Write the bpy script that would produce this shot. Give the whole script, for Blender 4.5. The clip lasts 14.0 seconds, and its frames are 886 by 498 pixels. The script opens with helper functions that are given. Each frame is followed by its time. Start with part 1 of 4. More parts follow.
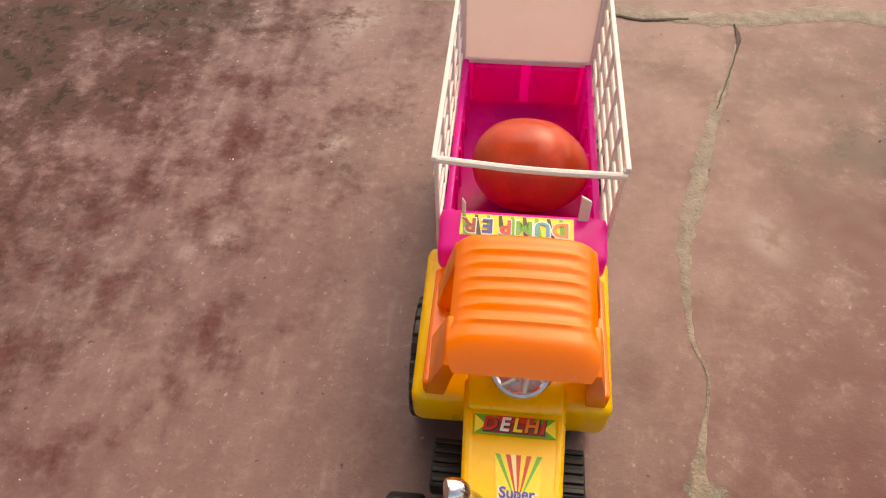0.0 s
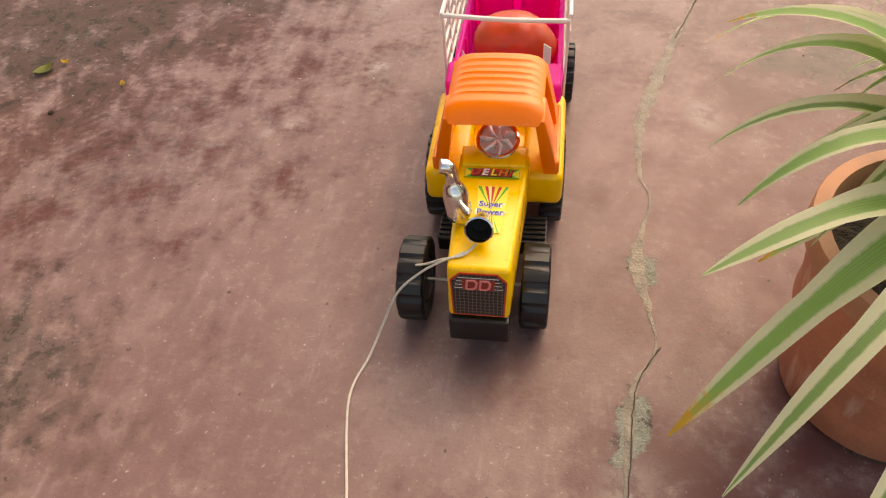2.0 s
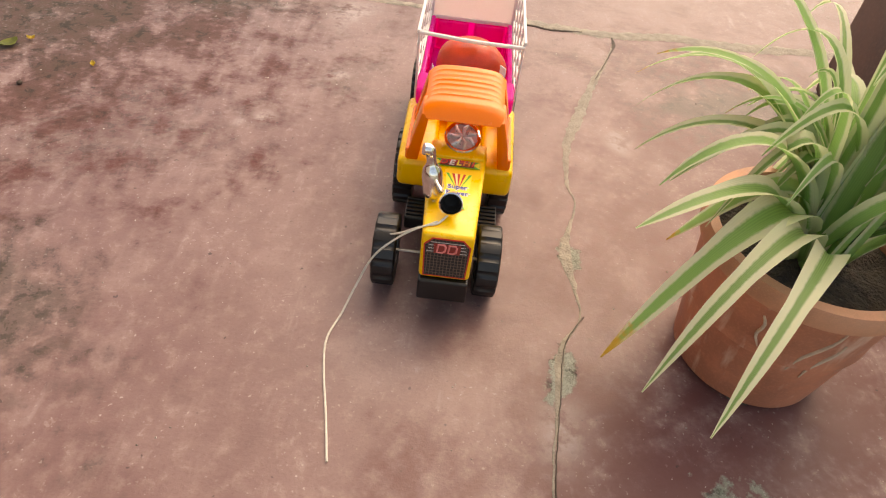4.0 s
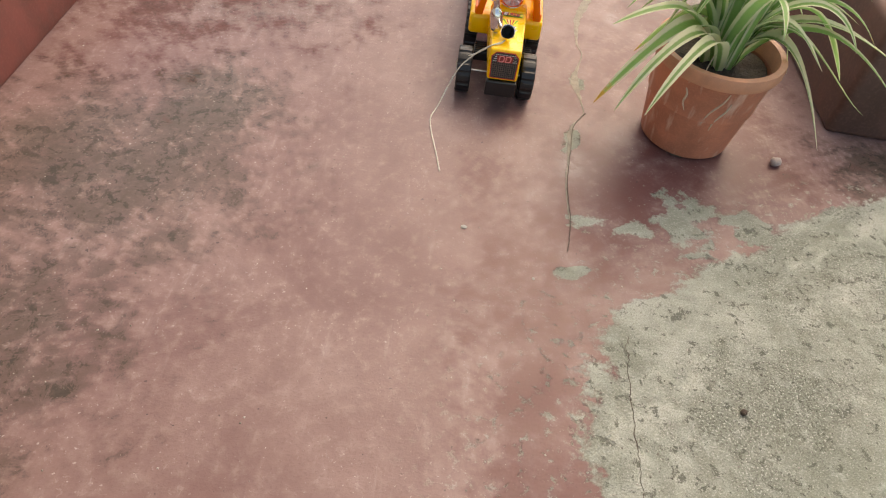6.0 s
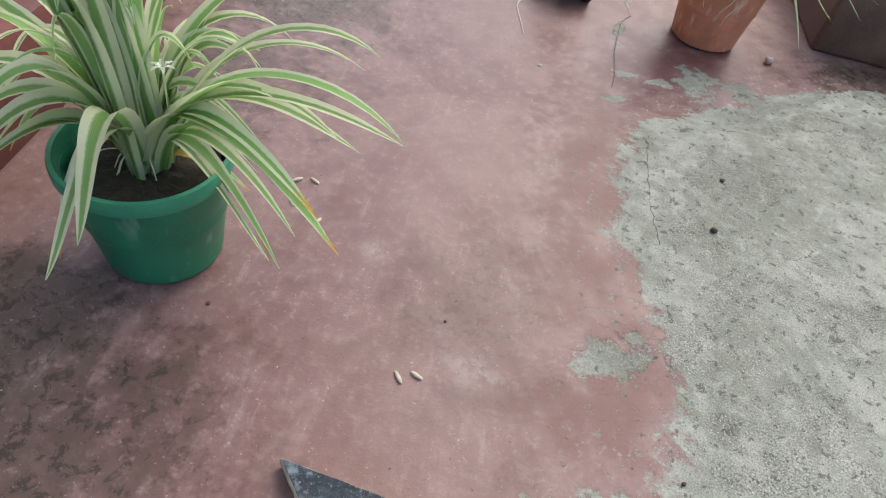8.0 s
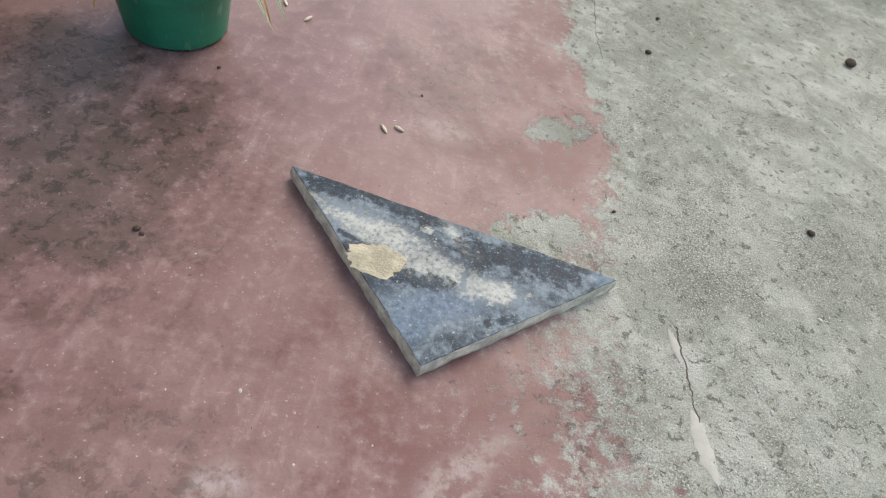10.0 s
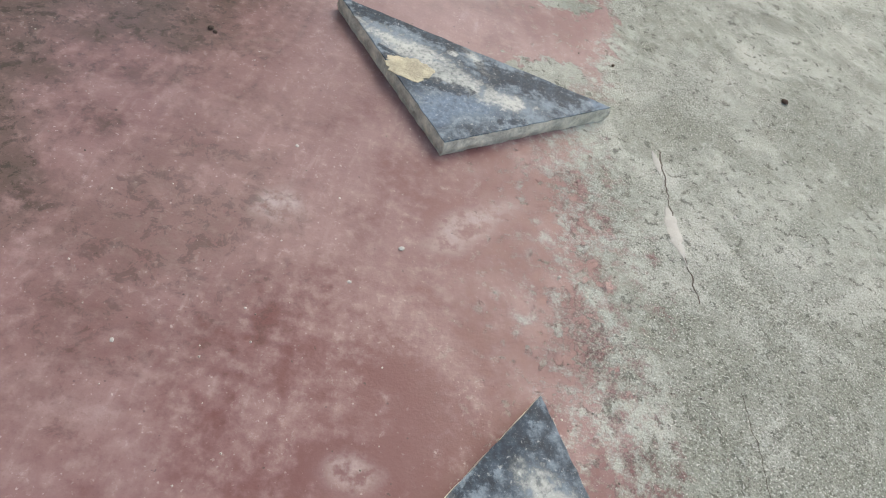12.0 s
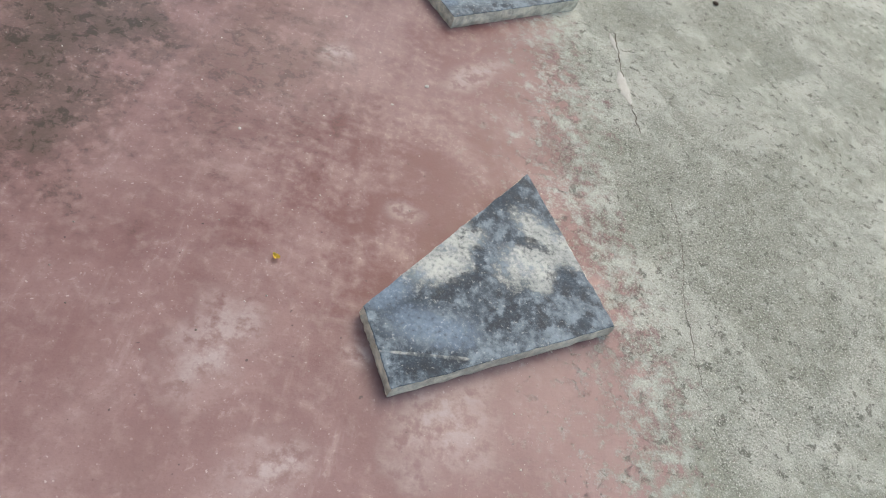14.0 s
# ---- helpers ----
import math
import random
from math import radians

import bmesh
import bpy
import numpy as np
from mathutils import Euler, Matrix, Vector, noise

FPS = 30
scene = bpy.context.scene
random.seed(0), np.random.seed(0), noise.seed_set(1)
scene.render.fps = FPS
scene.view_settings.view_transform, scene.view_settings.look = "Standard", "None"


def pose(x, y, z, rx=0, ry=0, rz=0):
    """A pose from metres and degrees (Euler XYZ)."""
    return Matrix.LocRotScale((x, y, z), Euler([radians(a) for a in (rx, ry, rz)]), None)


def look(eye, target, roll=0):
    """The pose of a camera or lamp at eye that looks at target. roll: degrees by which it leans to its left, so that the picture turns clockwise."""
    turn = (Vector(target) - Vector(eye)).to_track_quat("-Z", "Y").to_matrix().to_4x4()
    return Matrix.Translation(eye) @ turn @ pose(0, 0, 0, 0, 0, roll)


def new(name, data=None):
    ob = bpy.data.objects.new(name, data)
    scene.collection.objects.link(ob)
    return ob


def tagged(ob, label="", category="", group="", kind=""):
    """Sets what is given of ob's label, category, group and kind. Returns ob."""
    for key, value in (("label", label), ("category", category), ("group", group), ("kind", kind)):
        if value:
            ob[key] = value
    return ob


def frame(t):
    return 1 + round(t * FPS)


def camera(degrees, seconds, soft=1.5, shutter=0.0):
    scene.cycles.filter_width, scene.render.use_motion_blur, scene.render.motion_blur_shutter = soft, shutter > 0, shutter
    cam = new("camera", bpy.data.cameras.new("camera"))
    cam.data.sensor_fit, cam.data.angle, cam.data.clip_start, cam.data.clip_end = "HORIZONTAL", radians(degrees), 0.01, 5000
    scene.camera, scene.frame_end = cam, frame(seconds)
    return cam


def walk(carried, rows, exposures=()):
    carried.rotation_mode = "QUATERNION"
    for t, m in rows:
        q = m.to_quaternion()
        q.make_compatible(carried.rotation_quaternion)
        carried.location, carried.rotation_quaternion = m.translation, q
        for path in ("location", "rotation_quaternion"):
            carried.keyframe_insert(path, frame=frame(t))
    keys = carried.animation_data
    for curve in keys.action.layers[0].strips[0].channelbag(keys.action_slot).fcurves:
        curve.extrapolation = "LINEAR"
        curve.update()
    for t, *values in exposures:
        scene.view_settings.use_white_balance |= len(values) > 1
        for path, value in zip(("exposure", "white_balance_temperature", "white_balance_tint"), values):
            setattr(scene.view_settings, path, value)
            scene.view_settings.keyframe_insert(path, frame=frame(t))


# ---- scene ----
cam = camera(68.0, 14.0, soft=1.15)
PATH = [
    (0, (0.181, 0.376, 0.436), (0.062, 1.587, -1.151), -1.5),
    (0.5, (0.188, 0.305, 0.453), (-0.002, 1.521, -1.124), -1.5),
    (1, (0.2, 0.248, 0.469), (-0.016, 1.537, -1.045), -1.2),
    (1.5, (0.215, 0.175, 0.461), (0.021, 1.54, -0.988), -1.7),
    (2, (0.233, 0.12, 0.447), (-0.021, 1.453, -1.022), -5.4),
    (2.2, (0.225, 0.113, 0.45), (-0.048, 1.421, -1.038), -2.3),
    (4.3, (0.17, -0.033, 0.478), (0.233, 1.412, -0.903), 7.8),
    (4.5, (0.163, -0.068, 0.477), (0.189, 1.347, -0.936), 7.2),
    (5, (0.172, -0.171, 0.519), (0.218, 1.215, -0.922), 9.4),
    (5.5, (0.157, -0.259, 0.513), (0.407, 1.139, -0.895), 12.2),
    (6, (0.118, -0.432, 0.6), (0.168, 0.911, -0.882), 8.1),
    (6.5, (0.101, -0.581, 0.637), (0.005, 0.683, -0.91), 8.7),
    (7, (0.139, -0.723, 0.666), (-0.069, 0.554, -0.859), 6.7),
    (7.5, (0.109, -0.836, 0.642), (-0.014, 0.442, -0.892), 11.9),
    (8, (0.069, -0.933, 0.616), (0.06, 0.443, -0.835), 12.4),
    (8.5, (0.071, -1.054, 0.551), (0.208, 0.274, -0.938), 17.8),
    (8.7, (0.067, -1.079, 0.551), (0.179, 0.236, -0.951), 16.0),
    (10.8, (0.1, -1.314, 0.597), (0.288, -0.02, -0.916), 19.9),
    (11, (0.097, -1.344, 0.614), (0.287, -0.053, -0.902), 19.3),
    (11.5, (0.095, -1.399, 0.578), (0.196, -0.037, -0.883), 19.8),
    (12, (0.115, -1.462, 0.525), (0.281, -0.191, -1.011), 22.0),
    (12.5, (0.066, -1.575, 0.55), (0.287, -0.389, -1.045), 21.5),
    (13, (0.119, -1.681, 0.586), (0.472, -0.515, -1.0), 23.6),
    (13.5, (0.1, -1.728, 0.609), (0.369, -0.574, -1.002), 24.8),
    (14, (0.093, -1.784, 0.614), (0.35, -0.58, -0.963), 25.0),
]
walk(cam, [(t, look(eye, target, roll)) for t, eye, target, roll in PATH],
     exposures=[(0, 0.22, 9700, 18), (2.2, 0.44, 9500, 14), (5.6, 0.66, 9400, 13), (6.6, 0.44, 6500, 3), (7.5, 0.54, 6650, 4), (8.6, 0.52, 6850, 9), (11, 0.53, 6800, 5), (12.7, 0.53, 6900, 7), (13.5, 0.45, 6900, 6), (14, 0.5, 6900, 6)])

# world and sun: soft daylight from the open north and east sides of a veranda
world = bpy.data.worlds.new("world")
scene.world = world
world.use_nodes = True
wt = world.node_tree
sky = wt.nodes.new("ShaderNodeTexSky")
sky.sky_type = "NISHITA"
sky.sun_disc = False
sky.sun_elevation, sky.sun_rotation = radians(50), radians(25)
sky.air_density, sky.dust_density = 1.0, 3.0
wt.links.new(sky.outputs[0], wt.nodes["Background"].inputs[0])
wt.nodes["Background"].inputs[1].default_value = 0.23
sun_data = bpy.data.lights.new("sun", "SUN")
sun_data.energy, sun_data.angle, sun_data.color = 0.9, radians(60), (1.0, 0.97, 0.93)
sun = new("sun", sun_data)
sun.matrix_world = look((0.9, 1.7, 5.5), (0, 0, 0))


# ---- materials ----
class Net:
    """A small helper to wire a node material."""

    def __init__(self, name):
        self.mat = bpy.data.materials.new(name)
        self.mat.use_nodes = True
        self.tree = self.mat.node_tree
        self.bsdf = self.tree.nodes["Principled BSDF"]

    def node(self, kind):
        return self.tree.nodes.new(kind)

    def link(self, a, b):
        self.tree.links.new(a, b)

    def put(self, socket, value):
        if hasattr(value, "links"):
            self.link(value, socket)
        else:
            socket.default_value = value

    def math(self, op, a, b=0.0, c=0.0, clamp=False):
        n = self.node("ShaderNodeMath")
        n.operation, n.use_clamp = op, clamp
        self.put(n.inputs[0], a)
        self.put(n.inputs[1], b)
        self.put(n.inputs[2], c)
        return n.outputs[0]

    def span(self, v, a, b, lo=0.0, hi=1.0):
        n = self.node("ShaderNodeMapRange")
        n.interpolation_type = "SMOOTHSTEP"
        for k, x in zip(range(5), (v, a, b, lo, hi)):
            self.put(n.inputs[k], x)
        return n.outputs[0]

    def noise(self, scale, detail=4.0, rough=0.55, at=None, distortion=0.0):
        n = self.node("ShaderNodeTexNoise")
        n.inputs["Scale"].default_value, n.inputs["Detail"].default_value = scale, detail
        n.inputs["Roughness"].default_value, n.inputs["Distortion"].default_value = rough, distortion
        if at is not None:
            self.link(at, n.inputs["Vector"])
        return n.outputs["Fac"]

    def mix(self, fac, a, b):
        n = self.node("ShaderNodeMix")
        n.data_type = "RGBA"
        self.put(n.inputs["Factor"], fac)
        self.put(n.inputs["A"], a if hasattr(a, "links") else (*a, 1))
        self.put(n.inputs["B"], b if hasattr(b, "links") else (*b, 1))
        return n.outputs["Result"]

    def bump(self, height, strength, distance):
        n = self.node("ShaderNodeBump")
        n.inputs["Strength"].default_value, n.inputs["Distance"].default_value = strength, distance
        self.link(height, n.inputs["Height"])
        self.link(n.outputs[0], self.bsdf.inputs["Normal"])

    def where(self, kind="Object"):
        return self.node("ShaderNodeTexCoord").outputs[kind]


def surface(name, colour, rough, dark=0.75, scale=60.0, metal=0.0, bump=0.15, depth=0.0006, fine=900.0, **more):
    """A plain material with blotches, fine grain and slight relief."""
    k = Net(name)
    at = k.where()
    big, small = k.noise(scale, 4, 0.6, at), k.noise(fine, 3, 0.6, at)
    low = tuple(c * dark for c in colour)
    tint = k.mix(k.span(big, 0.35, 0.7), low, colour)
    tint = k.mix(k.math("MULTIPLY", k.span(small, 0.45, 0.75), 0.25), tint, tuple(min(1, c * 1.3 + 0.02) for c in colour))
    k.link(tint, k.bsdf.inputs["Base Color"])
    k.link(k.span(big, 0.3, 0.75, rough * 0.8, min(1, rough * 1.25)), k.bsdf.inputs["Roughness"])
    k.bsdf.inputs["Metallic"].default_value = metal
    for key, value in more.items():
        k.bsdf.inputs[key.replace("_", " ").title() if key != "ior" else "IOR"].default_value = value
    k.bump(k.math("ADD", small, k.math("MULTIPLY", big, 2.0)), bump, depth)
    return k.mat


def floor_material():
    """Worn red-oxide cement; the topping is gone to grey concrete along an uneven edge."""
    k = Net("red_oxide_floor")
    at = k.where()
    xyz = k.node("ShaderNodeSeparateXYZ")
    k.link(at, xyz.inputs[0])
    x, y = xyz.outputs[0], xyz.outputs[1]
    n_mid, n_fine, n_grit = k.noise(14, 6, 0.62, at), k.noise(55, 6, 0.65, at), k.noise(320, 4, 0.7, at)
    n_big, n_speck = k.noise(3.2, 5, 0.6, at), k.noise(850, 2, 0.6, at)
    wob = k.math("ADD", k.math("MULTIPLY", k.math("SUBTRACT", n_mid, 0.5), 0.11), k.math("MULTIPLY", k.math("SUBTRACT", n_fine, 0.5), 0.06))
    # edge of the bare concrete: x as a function of y
    ramp = k.node("ShaderNodeValToRGB")
    edge = [(-1.8, .47), (-1.54, .456), (-1.40, .44), (-1.28, .405), (-1.09, .335), (-.98, .345), (-.84, .305), (-.70, .30), (-.64, .335),
            (-.56, .355), (-.46, .352), (-.35, .33), (-.29, .30), (-.20, .288), (-.10, .295), (.01, .318), (.05, .35), (.08, .41),
            (.125, .45), (.18, .56), (.265, .67), (.33, .80), (.36, 1.0)]
    stops = ramp.color_ramp.elements
    while len(stops) < len(edge):
        stops.new(0.5)
    for e, (ey, ex) in zip(stops, edge):
        e.position, e.color = (ey + 2) / 2.5, (ex, ex, ex, 1)
    k.link(k.math("DIVIDE", k.math("ADD", y, 2.0), 2.5), ramp.inputs[0])
    off = k.math("ADD", k.math("SUBTRACT", x, ramp.outputs[0]), wob)
    loose = k.span(y, -0.45, -0.95, 0.03, 0.42)
    ragged = k.math("MULTIPLY", k.math("ADD", k.math("SUBTRACT", n_fine, 0.5), k.math("MULTIPLY", k.math("SUBTRACT", n_grit, 0.5), 0.6)), loose)
    bare = k.span(k.math("ADD", off, ragged), k.math("MULTIPLY", loose, -0.16), k.math("ADD", 0.010, k.math("MULTIPLY", loose, 0.12)))

    torn = k.math("ADD", k.math("MULTIPLY", k.math("SUBTRACT", n_mid, 0.5), 4.4), k.math("MULTIPLY", k.math("SUBTRACT", n_fine, 0.5), 3.4))

    def blobs(rows, soft):
        """Uneven patches: x, y, two radii, turn."""
        total = None
        for bx, by, ra, rb, turn in rows:
            m = k.node("ShaderNodeMapping")
            m.vector_type = "TEXTURE"
            m.inputs["Location"].default_value = (bx, by, 0)
            m.inputs["Rotation"].default_value = (0, 0, radians(turn))
            m.inputs["Scale"].default_value = (ra, rb, 1)
            k.link(at, m.inputs[0])
            length = k.node("ShaderNodeVectorMath")
            length.operation = "LENGTH"
            k.link(m.outputs[0], length.inputs[0])
            d = k.math("ADD", length.outputs["Value"], torn)
            v = k.span(d, 1.0 + soft, 1.0 - soft)
            total = v if total is None else k.math("MAXIMUM", total, v)
        return total

    worn = blobs([(.462, .20, .034, .05, 10), (.33, .192, .024, .014, 0), (.385, .18, .028, .012, 0), (.27, -.465, .046, .026, 25),
                  (.262, -.66, .05, .034, 20), (.315, .365, .010, .034, -12), (.335, .515, .010, .016, 0),
                  (.56, .215, .05, .022, 12), (.63, .20, .05, .05, 0), (.30, .10, .02, .01, 30)], 0.22)
    fleck = k.math("MULTIPLY", k.span(k.noise(110, 6, 0.78, at, 0.6), 0.585, 0.62), k.span(n_mid, 0.42, 0.60, 0.02, 0.26))
    pale = blobs([(.028, 1.02, .034, .060, -12), (.42, .74, .018, .03, 20), (-.088, 1.024, .016, .010, 0), (.04, .83, .02, .012, 30), (-.04, .71, .012, .014, 0), (-.068, .692, .010, .012, 0),
                  (.31, .30, .02, .03, 0), (.20, -.98, .02, .06, -40), (.0, -1.03, .018, .022, 0), (.228, -1.53, .045, .055, 0), (-.01, -1.508, .05, .035, 70), (.123, -1.478, .014, .010, 0),
                  (.07, -1.61, .05, .03, 20), (.14, -1.28, .02, .014, 0), (.12, -.52, .03, .02, 0), (-.02, -.38, .02, .02, 0)], 0.6)
    # dark stains; the far-left ones also hold the light's falloff in their colour
    dark = blobs([(-.26, -.72, .12, .12, 0), (-.32, .2, .15, .13, 0), (-.22, .34, .07, .10, 0), (-.33, -1.15, .10, .20, 0), (.84, .38, .11, .07, 0), (-.34, -.10, .11, .14, 0),
                  (-.42, .92, .18, .18, 0), (-.22, 1.05, .12, .08, 0), (.60, .86, .10, .06, 0), (-.40, -1.5, .1, .2, 0), (-.36, -.88, .1, .12, 0), (-.34, -.58, .09, .1, 0)], 0.75)

    stretch = k.node("ShaderNodeMapping")
    stretch.inputs["Scale"].default_value = (60, 9, 1)
    stretch.inputs["Rotation"].default_value = (0, 0, 0.18)
    k.link(at, stretch.inputs[0])
    scuff = k.noise(1.0, 4, 0.65, stretch.outputs[0])
    red = k.mix(k.span(n_mid, 0.3, 0.7), (0.152, 0.079, 0.074), (0.204, 0.119, 0.112))
    red = k.mix(k.math("MULTIPLY", k.span(n_big, 0.36, 0.64), 0.42), red, (0.285, 0.192, 0.172))
    smear = k.noise(9.0, 7, 0.66, at, 1.1)
    red = k.mix(k.math("MULTIPLY", k.span(smear, 0.50, 0.70), 0.28), red, (0.35, 0.255, 0.235))
    red = k.mix(k.math("MULTIPLY", k.span(smear, 0.44, 0.30), 0.22), red, (0.12, 0.062, 0.055))
    red = k.mix(k.math("MULTIPLY", k.span(n_fine, 0.48, 0.72), 0.28), red, (0.36, 0.28, 0.255))
    red = k.mix(k.math("MULTIPLY", k.span(scuff, 0.54, 0.75), k.math("MULTIPLY", k.span(n_mid, 0.4, 0.62), 0.28)), red, (0.44, 0.37, 0.345))
    red = k.mix(k.math("MULTIPLY", k.span(n_grit, 0.5, 0.7), 0.35), red, (0.14, 0.075, 0.065))
    # weaker stains; the far-left patch also paints in the falloff of light
    faint = blobs([(-.2, .2, .06, .15, 0), (-.24, .64, .16, .08, 20), (-.22, .72, .10, .04, 10), (.05, .82, .03, .05, -30), (-.30, .98, .25, .14, 0),
                   (.13, -.42, .08, .1, 0), (-.1, -1.1, .1, .12, 0), (.56, .95, .16, .06, 0)], 0.85)
    red = k.mix(k.math("MULTIPLY", faint, k.span(n_fine, 0.3, 0.62, 0.10, 0.42)), red, (0.105, 0.068, 0.052))
    # deep red topping; right and far-left patches also paint in missing glare
    deep = blobs([(.52, .68, .13, .28, 0), (.55, .92, .13, .12, 0), (.46, .5, .10, .2, 0), (.38, .24, .12, .12, 0), (.52, .36, .15, .10, 0), (.25, -.1, .06, .25, 0), (.28, -.5, .06, .15, 0),
                  (.22, -.95, .10, .10, 0), (-.36, .95, .26, .30, 0), (.18, -1.25, .14, .12, 0),], 0.8)
    red = k.mix(k.math("MULTIPLY", deep, k.span(n_mid, 0.35, 0.65, 0.90, 0.68)), red, (0.122, 0.046, 0.043))
    red = k.mix(k.math("MULTIPLY", dark, k.span(n_fine, 0.25, 0.6, 0.35, 0.85)), red, (0.080, 0.060, 0.046))
    red = k.mix(k.math("MULTIPLY", pale, k.span(n_fine, 0.38, 0.62, 0.05, 0.46)), red, (0.48, 0.42, 0.39))
    # bare concrete: smooth pale areas, stained areas, and rough ones with the aggregate showing
    red = k.mix(fleck, red, (0.42, 0.355, 0.33))
    blot = k.math("MULTIPLY", k.math("MAXIMUM", dark, k.math("MULTIPLY", faint, 0.5)), k.span(k.noise(48, 6, 0.78, at, 0.5), 0.52, 0.57))
    red = k.mix(k.math("MULTIPLY", blot, 0.75), red, (0.035, 0.030, 0.022))
    grey = k.mix(k.span(n_mid, 0.32, 0.68), (0.27, 0.285, 0.235), (0.42, 0.425, 0.37))
    grey = k.mix(k.math("MULTIPLY", k.span(smear, 0.52, 0.66), 0.5), grey, (0.54, 0.535, 0.475))
    stain = k.noise(5.5, 7, 0.68, at, 0.8)
    grey = k.mix(k.math("MULTIPLY", k.span(stain, 0.48, 0.58), 0.65), grey, (0.19, 0.20, 0.155))
    grey = k.mix(k.math("MULTIPLY", k.span(n_fine, 0.50, 0.68), 0.45), grey, (0.55, 0.54, 0.49))
    grey = k.mix(k.math("MULTIPLY", k.span(n_fine, 0.48, 0.34), 0.35), grey, (0.21, 0.205, 0.17))
    rough_zone = blobs([(.60, -1.15, .20, .30, 20), (.47, -.62, .06, .12, 0), (.62, -.30, .08, .06, 0), (.75, -.60, .10, .12, 0), (.50, -.05, .10, .05, 20), (.72, .12, .10, .05, 0)], 0.8)
    coarse = k.math("MAXIMUM", rough_zone, k.span(k.noise(6.0, 4, 0.6, at), 0.49, 0.65, 0.12, 0.85))
    pits = k.math("MULTIPLY", coarse, k.math("MAXIMUM", k.span(k.noise(330, 5, 0.75, at), 0.52, 0.56), k.span(k.noise(165, 4, 0.7, at), 0.56, 0.60)))
    grey = k.mix(k.math("MULTIPLY", pits, 0.8), grey, (0.085, 0.08, 0.064))
    hole = k.math("MAXIMUM", k.span(k.noise(62, 5, 0.72, at, 0.4), 0.585, 0.61), k.span(k.noise(30, 6, 0.75, at, 0.3), 0.62, 0.64))
    grey = k.mix(k.math("MULTIPLY", hole, 0.85), grey, (0.06, 0.057, 0.046))
    grain_light = k.math("MULTIPLY", k.span(coarse, 0.0, 1.0, 0.35, 0.9), k.span(k.noise(420, 3, 0.6, at), 0.575, 0.62))
    grey = k.mix(grain_light, grey, (0.66, 0.65, 0.59))
    grey = k.mix(k.math("MULTIPLY", k.span(n_speck, 0.55, 0.62), 0.45), grey, (0.11, 0.105, 0.085))
    topping = k.math("MAXIMUM", bare, worn)
    # flaked spots of the topping near the edge
    near = k.span(off, -0.22, 0.0)
    flake = k.math("MULTIPLY", near, k.span(k.noise(75, 5, 0.7, at), 0.56, 0.63))
    topping = k.math("MAXIMUM", topping, k.math("MULTIPLY", flake, 0.8))
    colour = k.mix(topping, red, k.mix(0.2, grey, k.mix(n_mid, (0.27, 0.29, 0.22), (0.41, 0.42, 0.35))))
    speck = k.span(k.noise(230, 2, 0.5, at), 0.675, 0.72)
    colour = k.mix(k.math("MULTIPLY", speck, k.span(n_mid, 0.35, 0.65, 0.05, 0.40)), colour, (0.60, 0.55, 0.50))
    spot = k.span(k.noise(120, 2, 0.5, at), 0.285, 0.24)
    colour = k.mix(k.math("MULTIPLY", spot, 0.7), colour, (0.045, 0.035, 0.03))
    k.link(colour, k.bsdf.inputs["Base Color"])
    polish = k.span(n_fine, 0.3, 0.7, 0.30, 0.52)
    # specular is cut in two far-left patches to imitate the weaker light there
    k.link(k.math("MULTIPLY", k.span(blobs([(-.42, .98, .30, .32, 0), (-.40, .65, .14, .2, 0)], 0.9), 0.0, 1.0, 1.0, 0.15), 0.30), k.bsdf.inputs["Specular IOR Level"])
    rough = k.node("ShaderNodeMix")
    k.link(topping, rough.inputs["Factor"])
    k.link(polish, rough.inputs["A"])
    rough.inputs["B"].default_value = 0.85
    k.link(rough.outputs["Result"], k.bsdf.inputs["Roughness"])
    h = k.math("ADD", k.math("MULTIPLY", n_fine, 0.16), k.math("MULTIPLY", n_grit, k.math("ADD", k.math("MULTIPLY", topping, 1.2), 0.12)))
    h = k.math("SUBTRACT", h, k.math("ADD", k.math("MULTIPLY", topping, 0.6), k.math("MULTIPLY", k.math("MULTIPLY", k.math("MAXIMUM", pits, hole), topping), 0.9)))
    k.bump(h, 0.8, 0.0026)
    return k.mat


